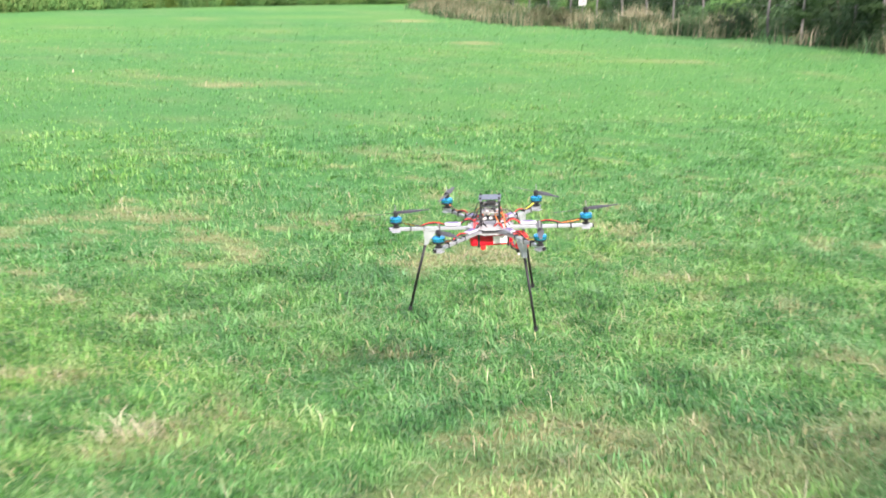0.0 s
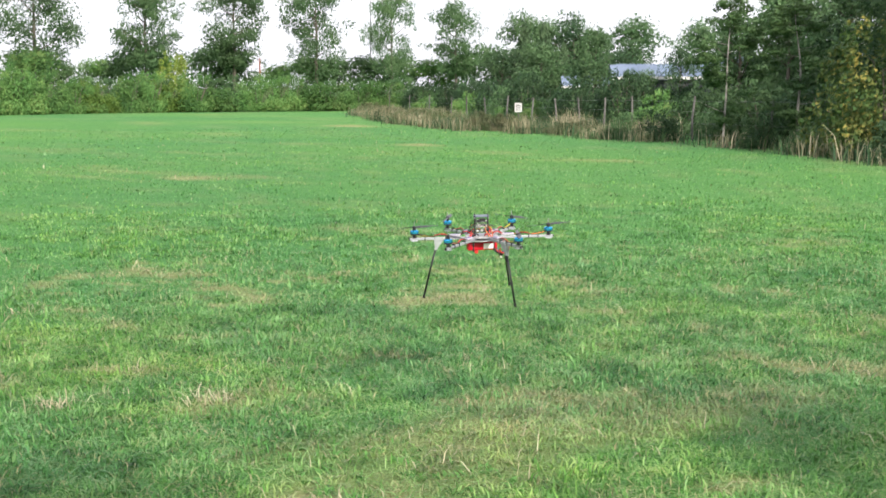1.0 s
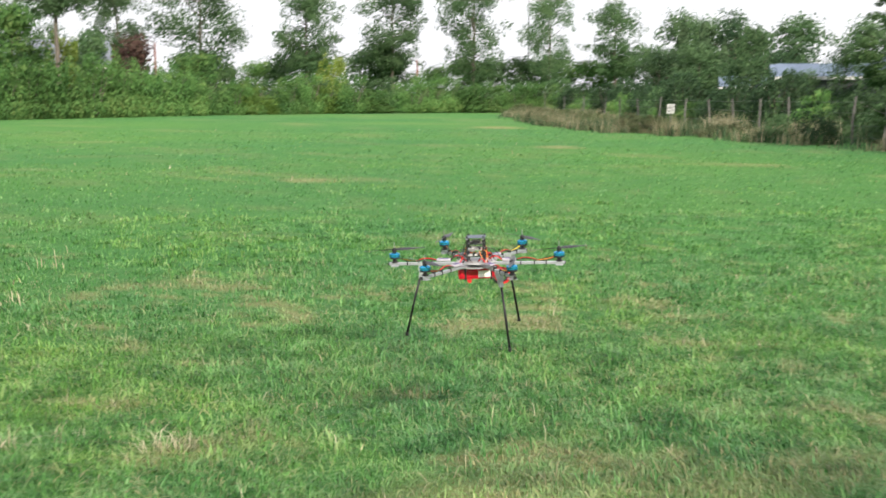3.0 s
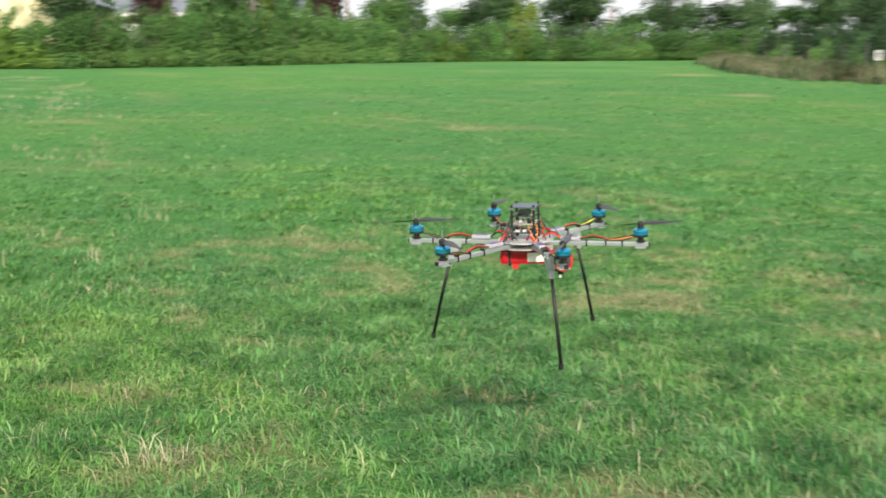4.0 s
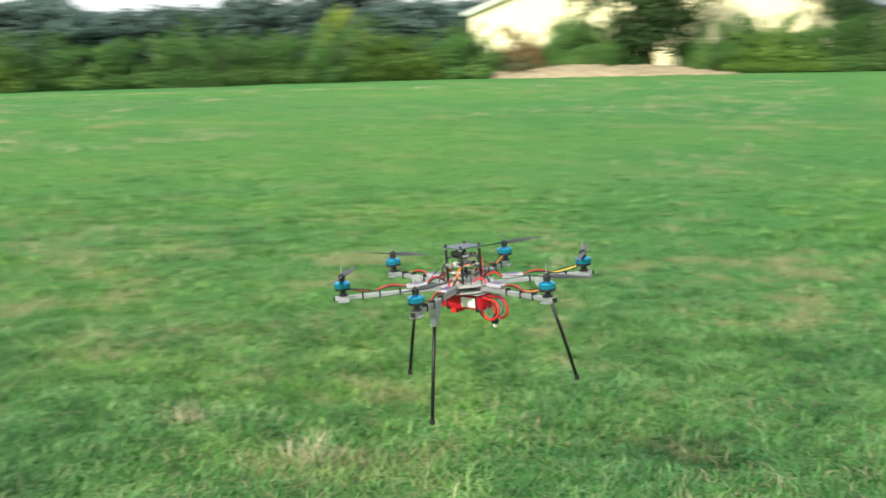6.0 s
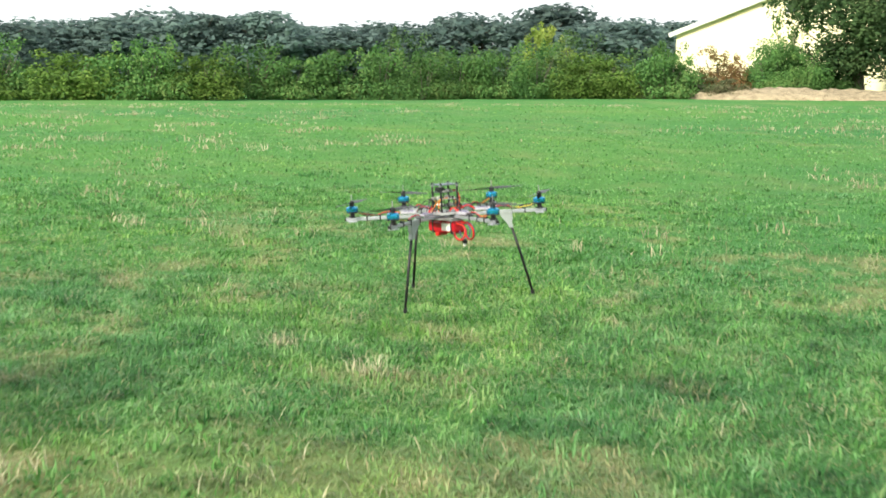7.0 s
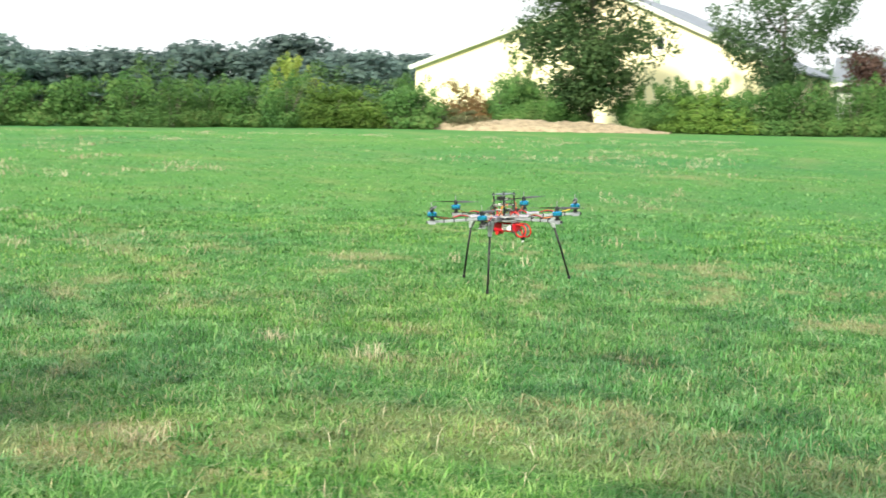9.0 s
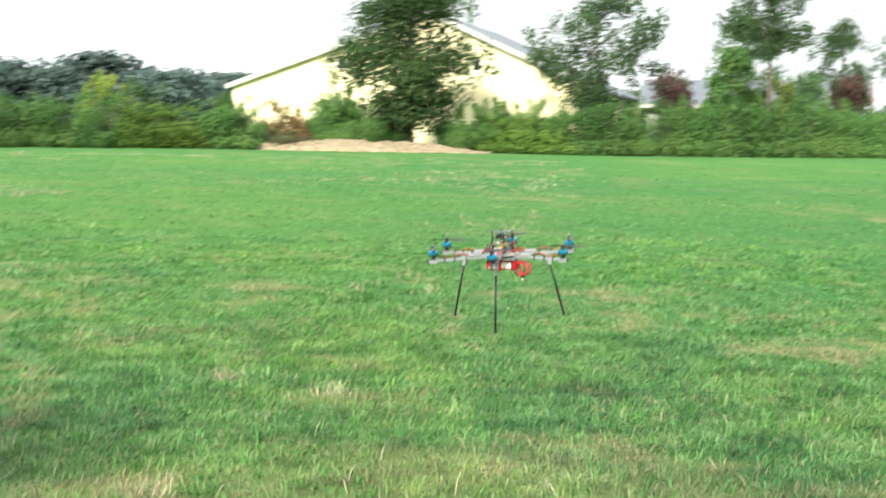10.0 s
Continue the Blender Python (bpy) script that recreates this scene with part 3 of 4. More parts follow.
def scatter(kinds, places, rng, group, sx=(0.85, 1.2), sz=(0.85, 1.15), jitter=0.8):
    for k, (x, y, a) in enumerate(places):
        ob = kinds[int(rng.integers(len(kinds)))]
        turn = a + rng.normal(0, 0.25)
        put(ob, x + rng.normal(0, jitter), y + rng.normal(0, jitter), turn, rng.uniform(*sx), rng.uniform(*sz), first="used" not in ob, group=group)
        ob["used"] = 1


rng = np.random.default_rng(12)
# hedge round the field
HEDGE = [bush(100 + k, w, 3.0, h, m, 3300, 0.155, lb) for k, (w, h, m, lb) in enumerate((
    (5.2, 3.4, M_HEDGE, "broad mid-green hawthorn hedge bush"), (4.6, 3.0, M_HEDGE2, "rounded leafy hedge bush at the field edge"),
    (5.6, 3.8, M_HEDGE, "tall loose green hedge bush"), (4.2, 2.7, M_HEDGE, "low spreading bright green hedge bush")))]
LEFT = [(-71, -22), (-71, -5), (-71, 12), (-69, 28), (-65, 42), (-62.5, 50)]
RIGHT = [(-51.5, 67.5), (-45, 72), (-38, 79), (-33, 92), (-27, 106), (-18, 117), (-4, 122)]
scatter(HEDGE, along(LEFT, 2.7), rng, "hedge round the field", sz=(0.92, 1.12), jitter=0.5)
scatter(HEDGE, along(RIGHT[:2], 2.2), rng, "hedge round the field", sz=(0.95, 1.2), jitter=0.4)
scatter(HEDGE, along(RIGHT[1:4], 2.7), rng, "hedge round the field", sz=(1.2, 1.5), jitter=0.5)
scatter(HEDGE, along(RIGHT[3:], 3.0), rng, "hedge round the field", sz=(0.85, 1.1), jitter=0.5)
LOOSE = [bush(120 + k, 5.0, 4.0, h, m, 3000, 0.18, lb, "tall_shrub", "shrub") for k, (h, m, lb) in enumerate((
    (5.0, M_OAK, "tall feathery shrub behind the hedge"), (4.2, M_TREE, "dense dark green shrub behind the hedge")))]
scatter(LOOSE, along([(-75, -4), (-74.8, 0)], 5.2) + along([(-71, 36), (-68.5, 46), (-67, 51)], 3.8), rng, "shrubs behind the hedge", sz=(0.85, 1.02))
scatter(LOOSE, along([(-47, 77), (-40, 86), (-36, 98), (-30, 112), (-14, 124), (-2, 128)], 3.6), rng, "shrubs behind the hedge", sz=(0.8, 1.0))
lime = bush(140, 4.6, 3.5, 5.2, M_LIME, 4000, 0.22, "lime yellow leafy shrub above the hedge", "lime_shrub", "shrub")
put(lime, -74.0, 48.2, 0, 1.0, 1.05, True)
put(lime, -29.2, 129.5, 1.0, 0.9, 1.15, label="yellow green young tree beyond the hedge")
put(lime, -45.5, 96.5, 2.0, 1.2, 1.3, label="bright yellow green tree beyond the hedge")
rust = bush(141, 3.8, 3.0, 3.3, M_RUST, 4200, 0.12, "reddish brown leaved bush in the hedge", "rusty_bush", "bush")
put(rust, -63.0, 55.4, 0.6, 1.0, 1.1, True)
reed = bush(142, 4.6, 2.0, 1.5, M_WEEDY, 4200, 0.1, "low brown dried weed thicket at the field edge", "weed_thicket", "bush")
put(reed, -61.0, 53.0, 0.9, 1.0, 1.0, True)
put(reed, -62.8, 49.5, 0.9, 0.8, 0.8)
gapbush = bush(143, 4.4, 3.2, 3.4, M_HEDGE, 5200, 0.13, "leafy bush under the big tree", "gap_bush", "bush")
put(gapbush, -62.0, 60.0, 0.7, 1.0, 1.15, True)
put(gapbush, -60.2, 63.6, 2.2, 0.75, 0.75)
put(gapbush, -63.0, 62.0, 1.2, 1.1, 1.6)
put(gapbush, -61.6, 58.4, 0.4, 0.9, 0.85)
put(gapbush, -60.6, 60.6, 4.0, 0.8, 0.95)
put(gapbush, -53.8, 66.4, 5.0, 1.0, 0.95)
put(gapbush, -54.4, 69.0, 5.6, 1.05, 1.1)
put(gapbush, -53.0, 71.5, 1.6, 1.1, 1.1)
put(gapbush, -65.5, 52.4, 3.2, 1.1, 1.05)
put(gapbush, -55.0, 71.0, 2.9, 1.1, 0.85)
put(gapbush, -57.4, 67.6, 2.0, 1.0, 0.95)

# heap of dry straw in the hedge gap
def straw_bank():
    r = np.random.default_rng(17)
    n = 60
    u, v = np.meshgrid(np.linspace(-1, 1, n), np.linspace(-1, 1, 24))
    x, y = u.ravel() * 9.5, v.ravel() * 2.6
    z = np.clip(1 - np.abs(u.ravel()) ** 3, 0, 1) * np.clip(1 - v.ravel() ** 2, 0, 1) ** 0.7 * (0.5 + 0.35 * value_noise(x, y, 1.5, 51)) - 0.06 + (value_noise(x, y, 0.4, 52) - 0.5) * 0.26
    k = np.arange(23)[:, None] * n + np.arange(n - 1)
    k = k.ravel()
    q = np.stack([k, k + 1, k + n + 1, k + n], 1)
    ob = tagged(link("straw_bank", array_mesh("straw_bank", np.stack([x, y, z], 1), q), M_STRAWBANK), "low bank of dry pinkish straw at the hedge gap", "straw bank")
    ob.matrix_basis = pose(-58.4, 57.6, 0, 0, 0, 50)


straw_bank()
# the row of tall trees beyond the hedge
ROW = [tree(200 + k, h, w, z0, M_TREE, 6500, 0.215, 0.24, 80, 0.14, belly, 0.12, label=lb) for k, (h, w, z0, belly, lb) in enumerate((
    (15.0, 8.6, 4.0, 0.45, "tall airy alder with gaps in its crown"), (14.0, 7.6, 4.5, 0.5, "tall oval alder beyond the hedge"), (15.6, 8.2, 3.5, 0.55, "tall slender alder with light foliage")))]
for k, (x, y, which, s, z) in enumerate([(-62, 122, 0, 1.0, 1.0), (-53.5, 128.8, 1, 1.0, 1.06), (-45, 132, 0, 1.22, 1.16), (-33.6, 135, 1, 1.1, 0.98), (-24, 137, 1, 1.12, 1.0), (-14.8, 138.4, 2, 1.05, 1.0), (-6.2, 139, 2, 0.72, 0.9), (1.2, 139, 1, 0.95, 0.84)]):
    put(ROW[which], x, y, k * 1.3, s, z, first="used" not in ROW[which], group="tree row beyond the hedge")
    ROW[which]["used"] = 1
# lower wood behind that row
BACK = [tree(220 + k, 8.0, 7.0, 0.8, m, 2500, 0.32, 0.18, 20, 0.24, 0.45, 0, label=lb, name="background_tree", low=2.0) for k, (m, lb) in enumerate((
    (M_TREE, "rounded green tree beyond the field"), (M_HEDGE, "bright green rounded tree beyond the field"), (M_PLUM, "dark red leaved plum tree")))]
for k, (x, y, which, s, z) in enumerate([(-58, 138, 0, 1, .9), (-50, 142, 1, 1, .85), (-41, 143, 1, 1, .85), (-37.5, 142, 0, 1.0, .9), (-28, 144, 0, 1.1, .95), (-20, 145, 1, .8, .75), (-13, 146, 0, 1, .8), (-6, 147, 0, 1.1, .85), (2, 147, 1, 1.1, .8), (9, 146, 0, 1.1, .9), (16, 146, 0, 1.1, 1.0),
                                        (-47, 136, 2, .7, .7), (-55, 118, 0, 1, .8), (-62, 112, 1, 1, .8), (-68, 108, 0, 1.1, .8),
                                        (-52.4, 92.0, 2, 1.05, 1.3), (-40.5, 98.5, 2, 0.95, 1.25), (-36, 104, 1, .8, .8), (-44.6, 101, 0, .7, .95), (-58, 100, 0, 1, .9), (-52, 104, 1, 1.0, .75),
                                        (-54, 134, 0, 1, .95), (-45.5, 138, 0, 1, .9), (-33, 141, 1, 1, .9), (-24.5, 142, 0, .95, .85), (-16.5, 143, 1, 1, .85), (-9.8, 143, 0, 1, .8), (-2, 144, 1, 1, .85), (5.5, 143, 0, 1, .95), (12.5, 143, 1, 1, 1.0)]):
    put(BACK[which], x, y, k * 2.1, s, z, first="used" not in BACK[which], group="trees beyond the field")
    BACK[which]["used"] = 1

# around the yellow building
oak = tree(246, 14.6, 9.6, 2.2, M_OAK, 17000, 0.21, 0.34, 80, 0.15, 0.48, 0, label="large dark green oak before the yellow wall", name="oak_tree")
put(oak, -59.0, 64.2, 2.1, 1.28, 1.02, True)
ash = tree(241, 12.8, 10.4, 3.4, M_TREE, 7000, 0.23, 0.24, 46, 0.14, 0.55, 0.4, label="airy ash tree beside the yellow building", name="ash_tree")
put(ash, -50.8, 76.5, 0.2, 1, 1, True)
high = tree(243, 14.2, 8.0, 8.0, M_TREE, 4200, 0.24, 0.26, 30, 0.15, 0.5, 0.4, label="tall tree with a bare trunk and high crown", name="high_crowned_tree")
put(high, -40.3, 84.5, 2.6, 1, 1, True)
cone = tree(242, 9.0, 5.6, 0.8, M_HEDGE, 3200, 0.3, 0.2, 26, 0.2, 0.3, 0, label="cone-shaped pale green tree", name="conical_tree")
put(cone, -48.3, 93.5, 0, 1, 1, True)

# far wood on the skyline, its haze put into the leaf colour
WOOD = [tree(260 + k, 11.0, w, 1.6, M_HAZYWOODS, 1400, 0.64, 0.3, 34, 0.2, 0.55, 0, label=lb, name="far_tree", low=3.0) for k, (w, lb) in enumerate((
    (9.5, "rounded haze-tinted blue green tree on the skyline"), (8.0, "upright haze-tinted blue green tree on the skyline"), (11.0, "spreading hazy green tree on the skyline")))]
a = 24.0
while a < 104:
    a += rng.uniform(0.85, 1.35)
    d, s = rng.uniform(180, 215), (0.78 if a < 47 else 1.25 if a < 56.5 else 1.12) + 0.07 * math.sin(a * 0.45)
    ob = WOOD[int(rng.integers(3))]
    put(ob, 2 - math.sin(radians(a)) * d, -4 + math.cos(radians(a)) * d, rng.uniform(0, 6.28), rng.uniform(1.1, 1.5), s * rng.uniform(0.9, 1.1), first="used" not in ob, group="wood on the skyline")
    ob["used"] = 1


# ---- the yellow hall ----
def prism(bm, outline, a, b):
    """Extrude a closed outline of points from offset a to offset b."""
    lo, hi = [bm.verts.new(Vector(p) + a) for p in outline], [bm.verts.new(Vector(p) + b) for p in outline]
    n = len(outline)
    for k in range(n):
        bm.faces.new((lo[k], lo[(k + 1) % n], hi[(k + 1) % n], hi[k]))
    bm.faces.new(lo[::-1])
    bm.faces.new(hi)
    bmesh.ops.recalc_face_normals(bm, faces=bm.faces)
    return bm


def yellow_hall():
    base = Vector((-87.1, 70.8, 0))
    turn = radians(24)
    ob = thing("yellow_hall", Matrix.Translation(base) @ Matrix.Rotation(turn, 4, 'Z'), "large yellow plastered hall with grey pitched roof", "building")
    wide, deep, e0, e1, top, ridge = 34.4, 24.0, 5.3, 4.9, 11.6, 19.1
    gable = [(0, 0, -0.2), (wide, 0, -0.2), (wide, 0, e1), (ridge, 0, top), (0, 0, e0)]
    part("gable_wall", prism(bmesh.new(), gable, Vector((0, 0, 0)), Vector((0, 0.36, 0))), M_PLASTER, ob)
    part("gable_wall", prism(bmesh.new(), gable, Vector((0, deep - 0.36, 0)), Vector((0, deep, 0))), M_PLASTER, ob)
    part("side_wall", boxed(0.36, deep - 0.74, e0, Matrix.Translation((0.18, deep / 2, e0 / 2 - 0.1))), M_PLASTER, ob)
    part("side_wall", boxed(0.36, deep - 0.74, e1, Matrix.Translation((wide - 0.18, deep / 2, e1 / 2 - 0.1))), M_PLASTER, ob)
    for (x0, z0), (x1, z1) in (((-0.5, e0 - 0.15), (ridge, top + 0.08)), ((ridge, top + 0.08), (wide + 0.5, e1 - 0.2))):
        way = Vector((x1 - x0, 0, z1 - z0))
        length, tilt = way.length, -math.atan2(z1 - z0, x1 - x0)
        m = Matrix.Translation(((x0 + x1) / 2, deep / 2, (z0 + z1) / 2 + 0.14)) @ Matrix.Rotation(tilt, 4, 'Y')
        slope = part("roof_slope", boxed(length, deep + 0.9, 0.12, m), M_ROOF, ob)
        for k in range(16):
            part("roof_panel", boxed(length - 0.3, deep / 16 - 0.08, 0.05, m @ Matrix.Translation((0, (k - 7.5) * deep / 16, 0.088)), 0.01), M_ROOF, slope)
        part("barge_board", boxed(length, 0.1, 0.4, m @ Matrix.Translation((0, -deep / 2 - 0.5, -0.1))), M_TRIM, ob)
    for x, z, w, h in ((23.4, 7.25, 0.6, 0.95), (10.8, 7.4, 0.75, 0.95)):
        win = part("window", boxed(w, 0.06, h, Matrix.Translation((x, -0.02, z))), M_GLASS, ob)
        for s in (-1, 1):
            part("frame", boxed(0.07, 0.09, h + 0.14, Matrix.Translation((x + s * (w / 2 + 0.035), -0.03, z))), M_WHITE, win)
            part("frame", boxed(w, 0.09, 0.07, Matrix.Translation((x, -0.03, z + s * (h / 2 + 0.035)))), M_WHITE, win)
    return ob


yellow_hall()


def low_hall():
    ob = thing("low_hall", Matrix.Translation((-54.0, 96.5, 0)) @ Matrix.Rotation(0.5, 4, 'Z'), "low hall with grey sheet roof and pale green fascia", "building")
    part("wall", boxed(16, 9, 4.2, Matrix.Translation((4, 5, 2.0))), M_TRIM, ob)
    slope = part("roof_slope", boxed(17, 6.2, 0.14, Matrix.Translation((4, 2.4, 5.4)) @ Matrix.Rotation(0.42, 4, 'X')), M_ROOF, ob)
    for k in range(12):
        part("roof_rib", boxed(0.06, 6.1, 0.05, Matrix.Translation((4 + (k - 5.5) * 1.38, 2.38, 5.5)) @ Matrix.Rotation(0.42, 4, 'X')), M_ROOF, slope)
    part("roof_slope", boxed(17, 6.2, 0.14, Matrix.Translation((4, 7.9, 5.4)) @ Matrix.Rotation(-0.42, 4, 'X')), M_ROOF, ob)
    part("fascia", boxed(17, 0.12, 0.35, Matrix.Translation((4, -0.5, 4.12))), M_WHITE, ob)
    return ob


low_hall()
steeple = thing("church_steeple", pose(-84.0, 101.5, 0), "slim pointed church steeple behind the hall", "steeple")
part("tower", boxed(2.4, 2.4, 10.5, Matrix.Translation((0, 0, 5.2))), M_PLASTER, steeple)
part("spire", lathe(bmesh.new(), [(0.95, 10.4), (0.5, 11.8), (0.16, 15.5), (0.02, 17.6)], steps=8), M_SLATE, steeple)

mast = thing("floodlight_mast", pose(-8.9, 143.8, 0), "slim grey floodlight mast with two lamps", "floodlight")
part("pole", tube(bmesh.new(), [(0, 0, -0.1), (0, 0, 7), (0, 0, 14.6)], [0.11, 0.09, 0.06], 8), M_STEEL, mast)
part("crossbar", boxed(1.6, 0.08, 0.08, Matrix.Translation((0, 0, 14.6))), M_STEEL, mast)
for s in (-0.75, 0.75):
    part("lamp", boxed(0.5, 0.22, 0.4, Matrix.Translation((s, -0.12, 14.85)) @ Matrix.Rotation(0.5, 4, 'X'), 0.03), M_BLACK, mast)
for x, y, h in ((-20.5, 132.6, 5.6), (-38.3, 99.5, 6.2)):
    pole = thing("red_mast", pose(x, y, 0), "rust red wooden mast behind the hedge", "pole")
    part("shaft", tube(bmesh.new(), [(0, 0, -0.1), (0.02, 0, h / 2), (0, 0, h)], [0.11, 0.1, 0.08], 8), M_REDPOLE, pole)

# ---- fence side ----
POSTS = [(-5.2, 109.5), (-3.0, 96), (-1.2, 85), (0.3, 76.5), (1.2, 69.3), (2.1, 63), (3.0, 57), (3.9, 51.7), (4.7, 48.5), (5.4, 45.8), (6.1, 43.2), (6.8, 40.6), (8.2, 36.2), (9.9, 32.6), (12.0, 28.4)]
fence = thing("wire_fence", Matrix(), "old wire fence on weathered grey posts", "fence")
frng = random.Random(5)
for x, y in POSTS:
    part("post", tube(bmesh.new(), [(x, y, -0.2), (x + frng.uniform(-.03, .03), y, 0.75), (x + frng.uniform(-.07, .07), y, 1.5 + frng.uniform(-.08, .08))], [0.042, 0.04, 0.037], 7), M_POST, fence)
for z in (0.25, 0.6, 1.0, 1.36):
    part("wire", tube(bmesh.new(), [(x, y - 0.06, z + frng.uniform(-.02, .02)) for x, y in POSTS], 0.006, 4), M_WIRE, fence)
sign = thing("notice_sign", pose(3.35, 53.4, 0.98, 0, 0, -12), "small white notice board on the fence", "sign")
part("board", boxed(0.34, 0.02, 0.42, bevel=0.004), M_SIGN, sign)
for k, w in enumerate((0.2, 0.26, 0.24, 0.18, 0.25)):
    part("text_bar", boxed(w, 0.006, 0.036, Matrix.Translation((0, -0.013, 0.14 - 0.065 * k))), M_INK, sign)
part("bracket", boxed(0.05, 0.05, 1.12, Matrix.Translation((0, 0.036, -0.47))), M_POST, sign)


def tall_grass():
    r = np.random.default_rng(8)
    sets = []
    line = along(POSTS + [(12.4, 24.5)], 0.05)
    px, py = np.array([p[0] for p in line]), np.array([p[1] for p in line])
    keep = r.random(len(px)) < np.clip(value_noise(px * 3, py, 3.0, 41) * 2.4 - 0.95, 0.02, 0.7)
    px, py = np.repeat(px[keep], 9), np.repeat(py[keep], 9)
    x, y = px - 0.55 + r.normal(0, 0.42, len(px)), py + r.normal(0, 0.3, len(px))
    sets.append(blades(r, x, y, 0.8 * (0.3 + value_noise(x * 2, y, 3.0, 43)), 0.022, 0.35))
    # ragged band between the fence and the mown field
    edge = along([(-7.2, 92), (-4.2, 72), (-1.6, 56), (0.6, 47), (3.3, 42.2), (5.5, 37.5), (7.2, 33.5), (8.6, 29.5), (9.4, 24.5), (9.8, 21.5)], 0.035)
    ex, ey = np.array([p[0] for p in edge]), np.array([p[1] for p in edge])
    keep = r.random(len(ex)) < np.clip(value_noise(ex * 4, ey * 2, 3.0, 45) * 4.0 - 2.1, 0.02, 1) * np.where(ey < 35, 0.35, 1)
    ex, ey = np.repeat(ex[keep], 11), np.repeat(ey[keep], 11)
    x, y = ex + 0.35 + r.normal(0, 0.38, len(ex)), ey + r.normal(0, 0.3, len(ex))
    sets.append(blades(r, x, y, 0.85 * (0.3 + value_noise(x * 2, y * 2, 3.0, 46)), 0.02, 0.4))
    v, f, d = gather(sets)
    tagged(link("tall_dry_grass", array_mesh("tall_dry_grass", v, f), M_BROWN), "tall pale dry grass along the fence foot", "dry grass", kind="stuff")
    x, y = np.tile(px, 2) - 0.5 + r.normal(0, 0.7, 2 * len(px)), np.tile(py, 2) + r.normal(0, 0.3, 2 * len(px))
    x, y = np.concatenate([x, ex + 0.7 + r.normal(0, 0.6, len(ex))]), np.concatenate([y, ey + r.normal(0, 0.3, len(ex))])
    v, f, d = gather([blades(r, x, y, 0.6 * (0.4 + value_noise(x * 2, y * 2, 3.0, 47)), 0.035, 0.6)])
    tagged(link("fence_weeds", array_mesh("fence_weeds", v, f), M_DARK), "rank green weeds along the fence foot", "weeds", kind="stuff")


tall_grass()
THICK = [bush(300 + k, 4.0, 3.2, h, m, 2300, 0.15, lb, "fence_shrub", "shrub") for k, (h, m, lb) in enumerate((
    (2.6, M_TREE, "dark green shrub behind the fence"), (2.2, M_HEDGE, "leafy green shrub behind the fence"), (3.2, M_DARK, "tall dark bramble thicket behind the fence")))]
scatter(THICK, along([(-2.5, 111), (0, 94), (3.2, 72), (6.2, 54), (8.6, 44), (11.2, 36.5), (13.6, 31), (15, 27)], 2.7), rng, "shrubs behind the fence", sx=(0.7, 1.0), sz=(0.7, 1.05), jitter=0.4)
scatter(THICK, along([(1.0, 112), (4, 92), (7.5, 70), (10.5, 54), (13.5, 42), (16.5, 34)], 3.0), rng, "shrubs behind the fence", sz=(0.7, 0.95), jitter=0.5)
weedy = bush(145, 4.6, 2.0, 1.3, M_WEEDY, 4200, 0.1, "half dried brownish weeds standing before the fence", "weed_thicket", "bush")
for k, (x, y, s, z) in enumerate([(-5.6, 88, .9, .8), (-4.2, 79, .9, .85), (-2.9, 70, .8, .8), (-1.5, 62, .75, .85), (-0.2, 55, .7, .8), (1.4, 50, .6, .85), (2.2, 47.6, .5, .8), (4.9, 42, .5, .6)]):
    put(weedy, x, y, 1.3 + k * 0.7, s, z, first=not k, group="weeds before the fence")
for k, (x, y, s, z) in enumerate([(6.3, 38.4, .45, .5), (7.0, 36.4, .4, .42), (9.2, 30.6, .4, .4), (9.9, 27.6, .45, .38), (10.4, 24.6, .5, .36), (10.6, 22.6, .5, .42), (11.6, 23.6, .7, .75)]):
    put(THICK[(0, 2, 2)[k % 3]], x, y, k * 1.9, s, z, label="low bramble at the foot of the fence", group="brambles at the fence foot")
# taller growth behind
DENSE = [tree(320 + k, 7.0, 4.6, 0.9, m, 4400, 0.155, 0.14, 40, 0.17, 0.4, 0, label=lb, name="young_tree", low=2.2) for k, (m, lb) in enumerate((
    (M_DARK, "dense dark young tree behind the fence"), (M_TREE, "leafy young tree behind the fence")))]
for k, (x, y, which, s, z) in enumerate([(6.5, 96, 1, 1.3, 1.2), (9.5, 88, 0, 1.2, 1.1), (12.0, 76, 1, 1.0, .8), (10.6, 66, 0, .8, .62), (13.5, 60, 1, .8, .66), (12.6, 48.5, 1, .75, .62), (4.0, 84, 0, .9, .62), (6.2, 76, 1, .8, .6), (8.0, 92, 1, 1.1, .9), (16.8, 47, 0, 1.0, .9), (7.3, 56, 1, .5, .6), (11.2, 54.5, 0, .45, .52), (9.6, 55.5, 1, .4, .34), (8.6, 53.5, 0, .4, .36), (14.8, 50, 0, .9, .8), (13.8, 41, 0, .9, .66), (15.6, 43, 1, .9, .78), (15.2, 36, 0, 1.0, .82), (17.4, 38, 0, 1.1, .8), (11.9, 38.2, 1, .55, .72), (18.5, 33, 0, 1.1, .95), (15.6, 30.2, 0, 0.9, 1.1)]):
    put(DENSE[which], x, y, k * 1.7, s, z, first="used" not in DENSE[which], group="young trees behind the fence")
    DENSE[which]["used"] = 1
firs = [spruce(340, 7.6, 3.4), spruce(341, 7.0, 3.0)]
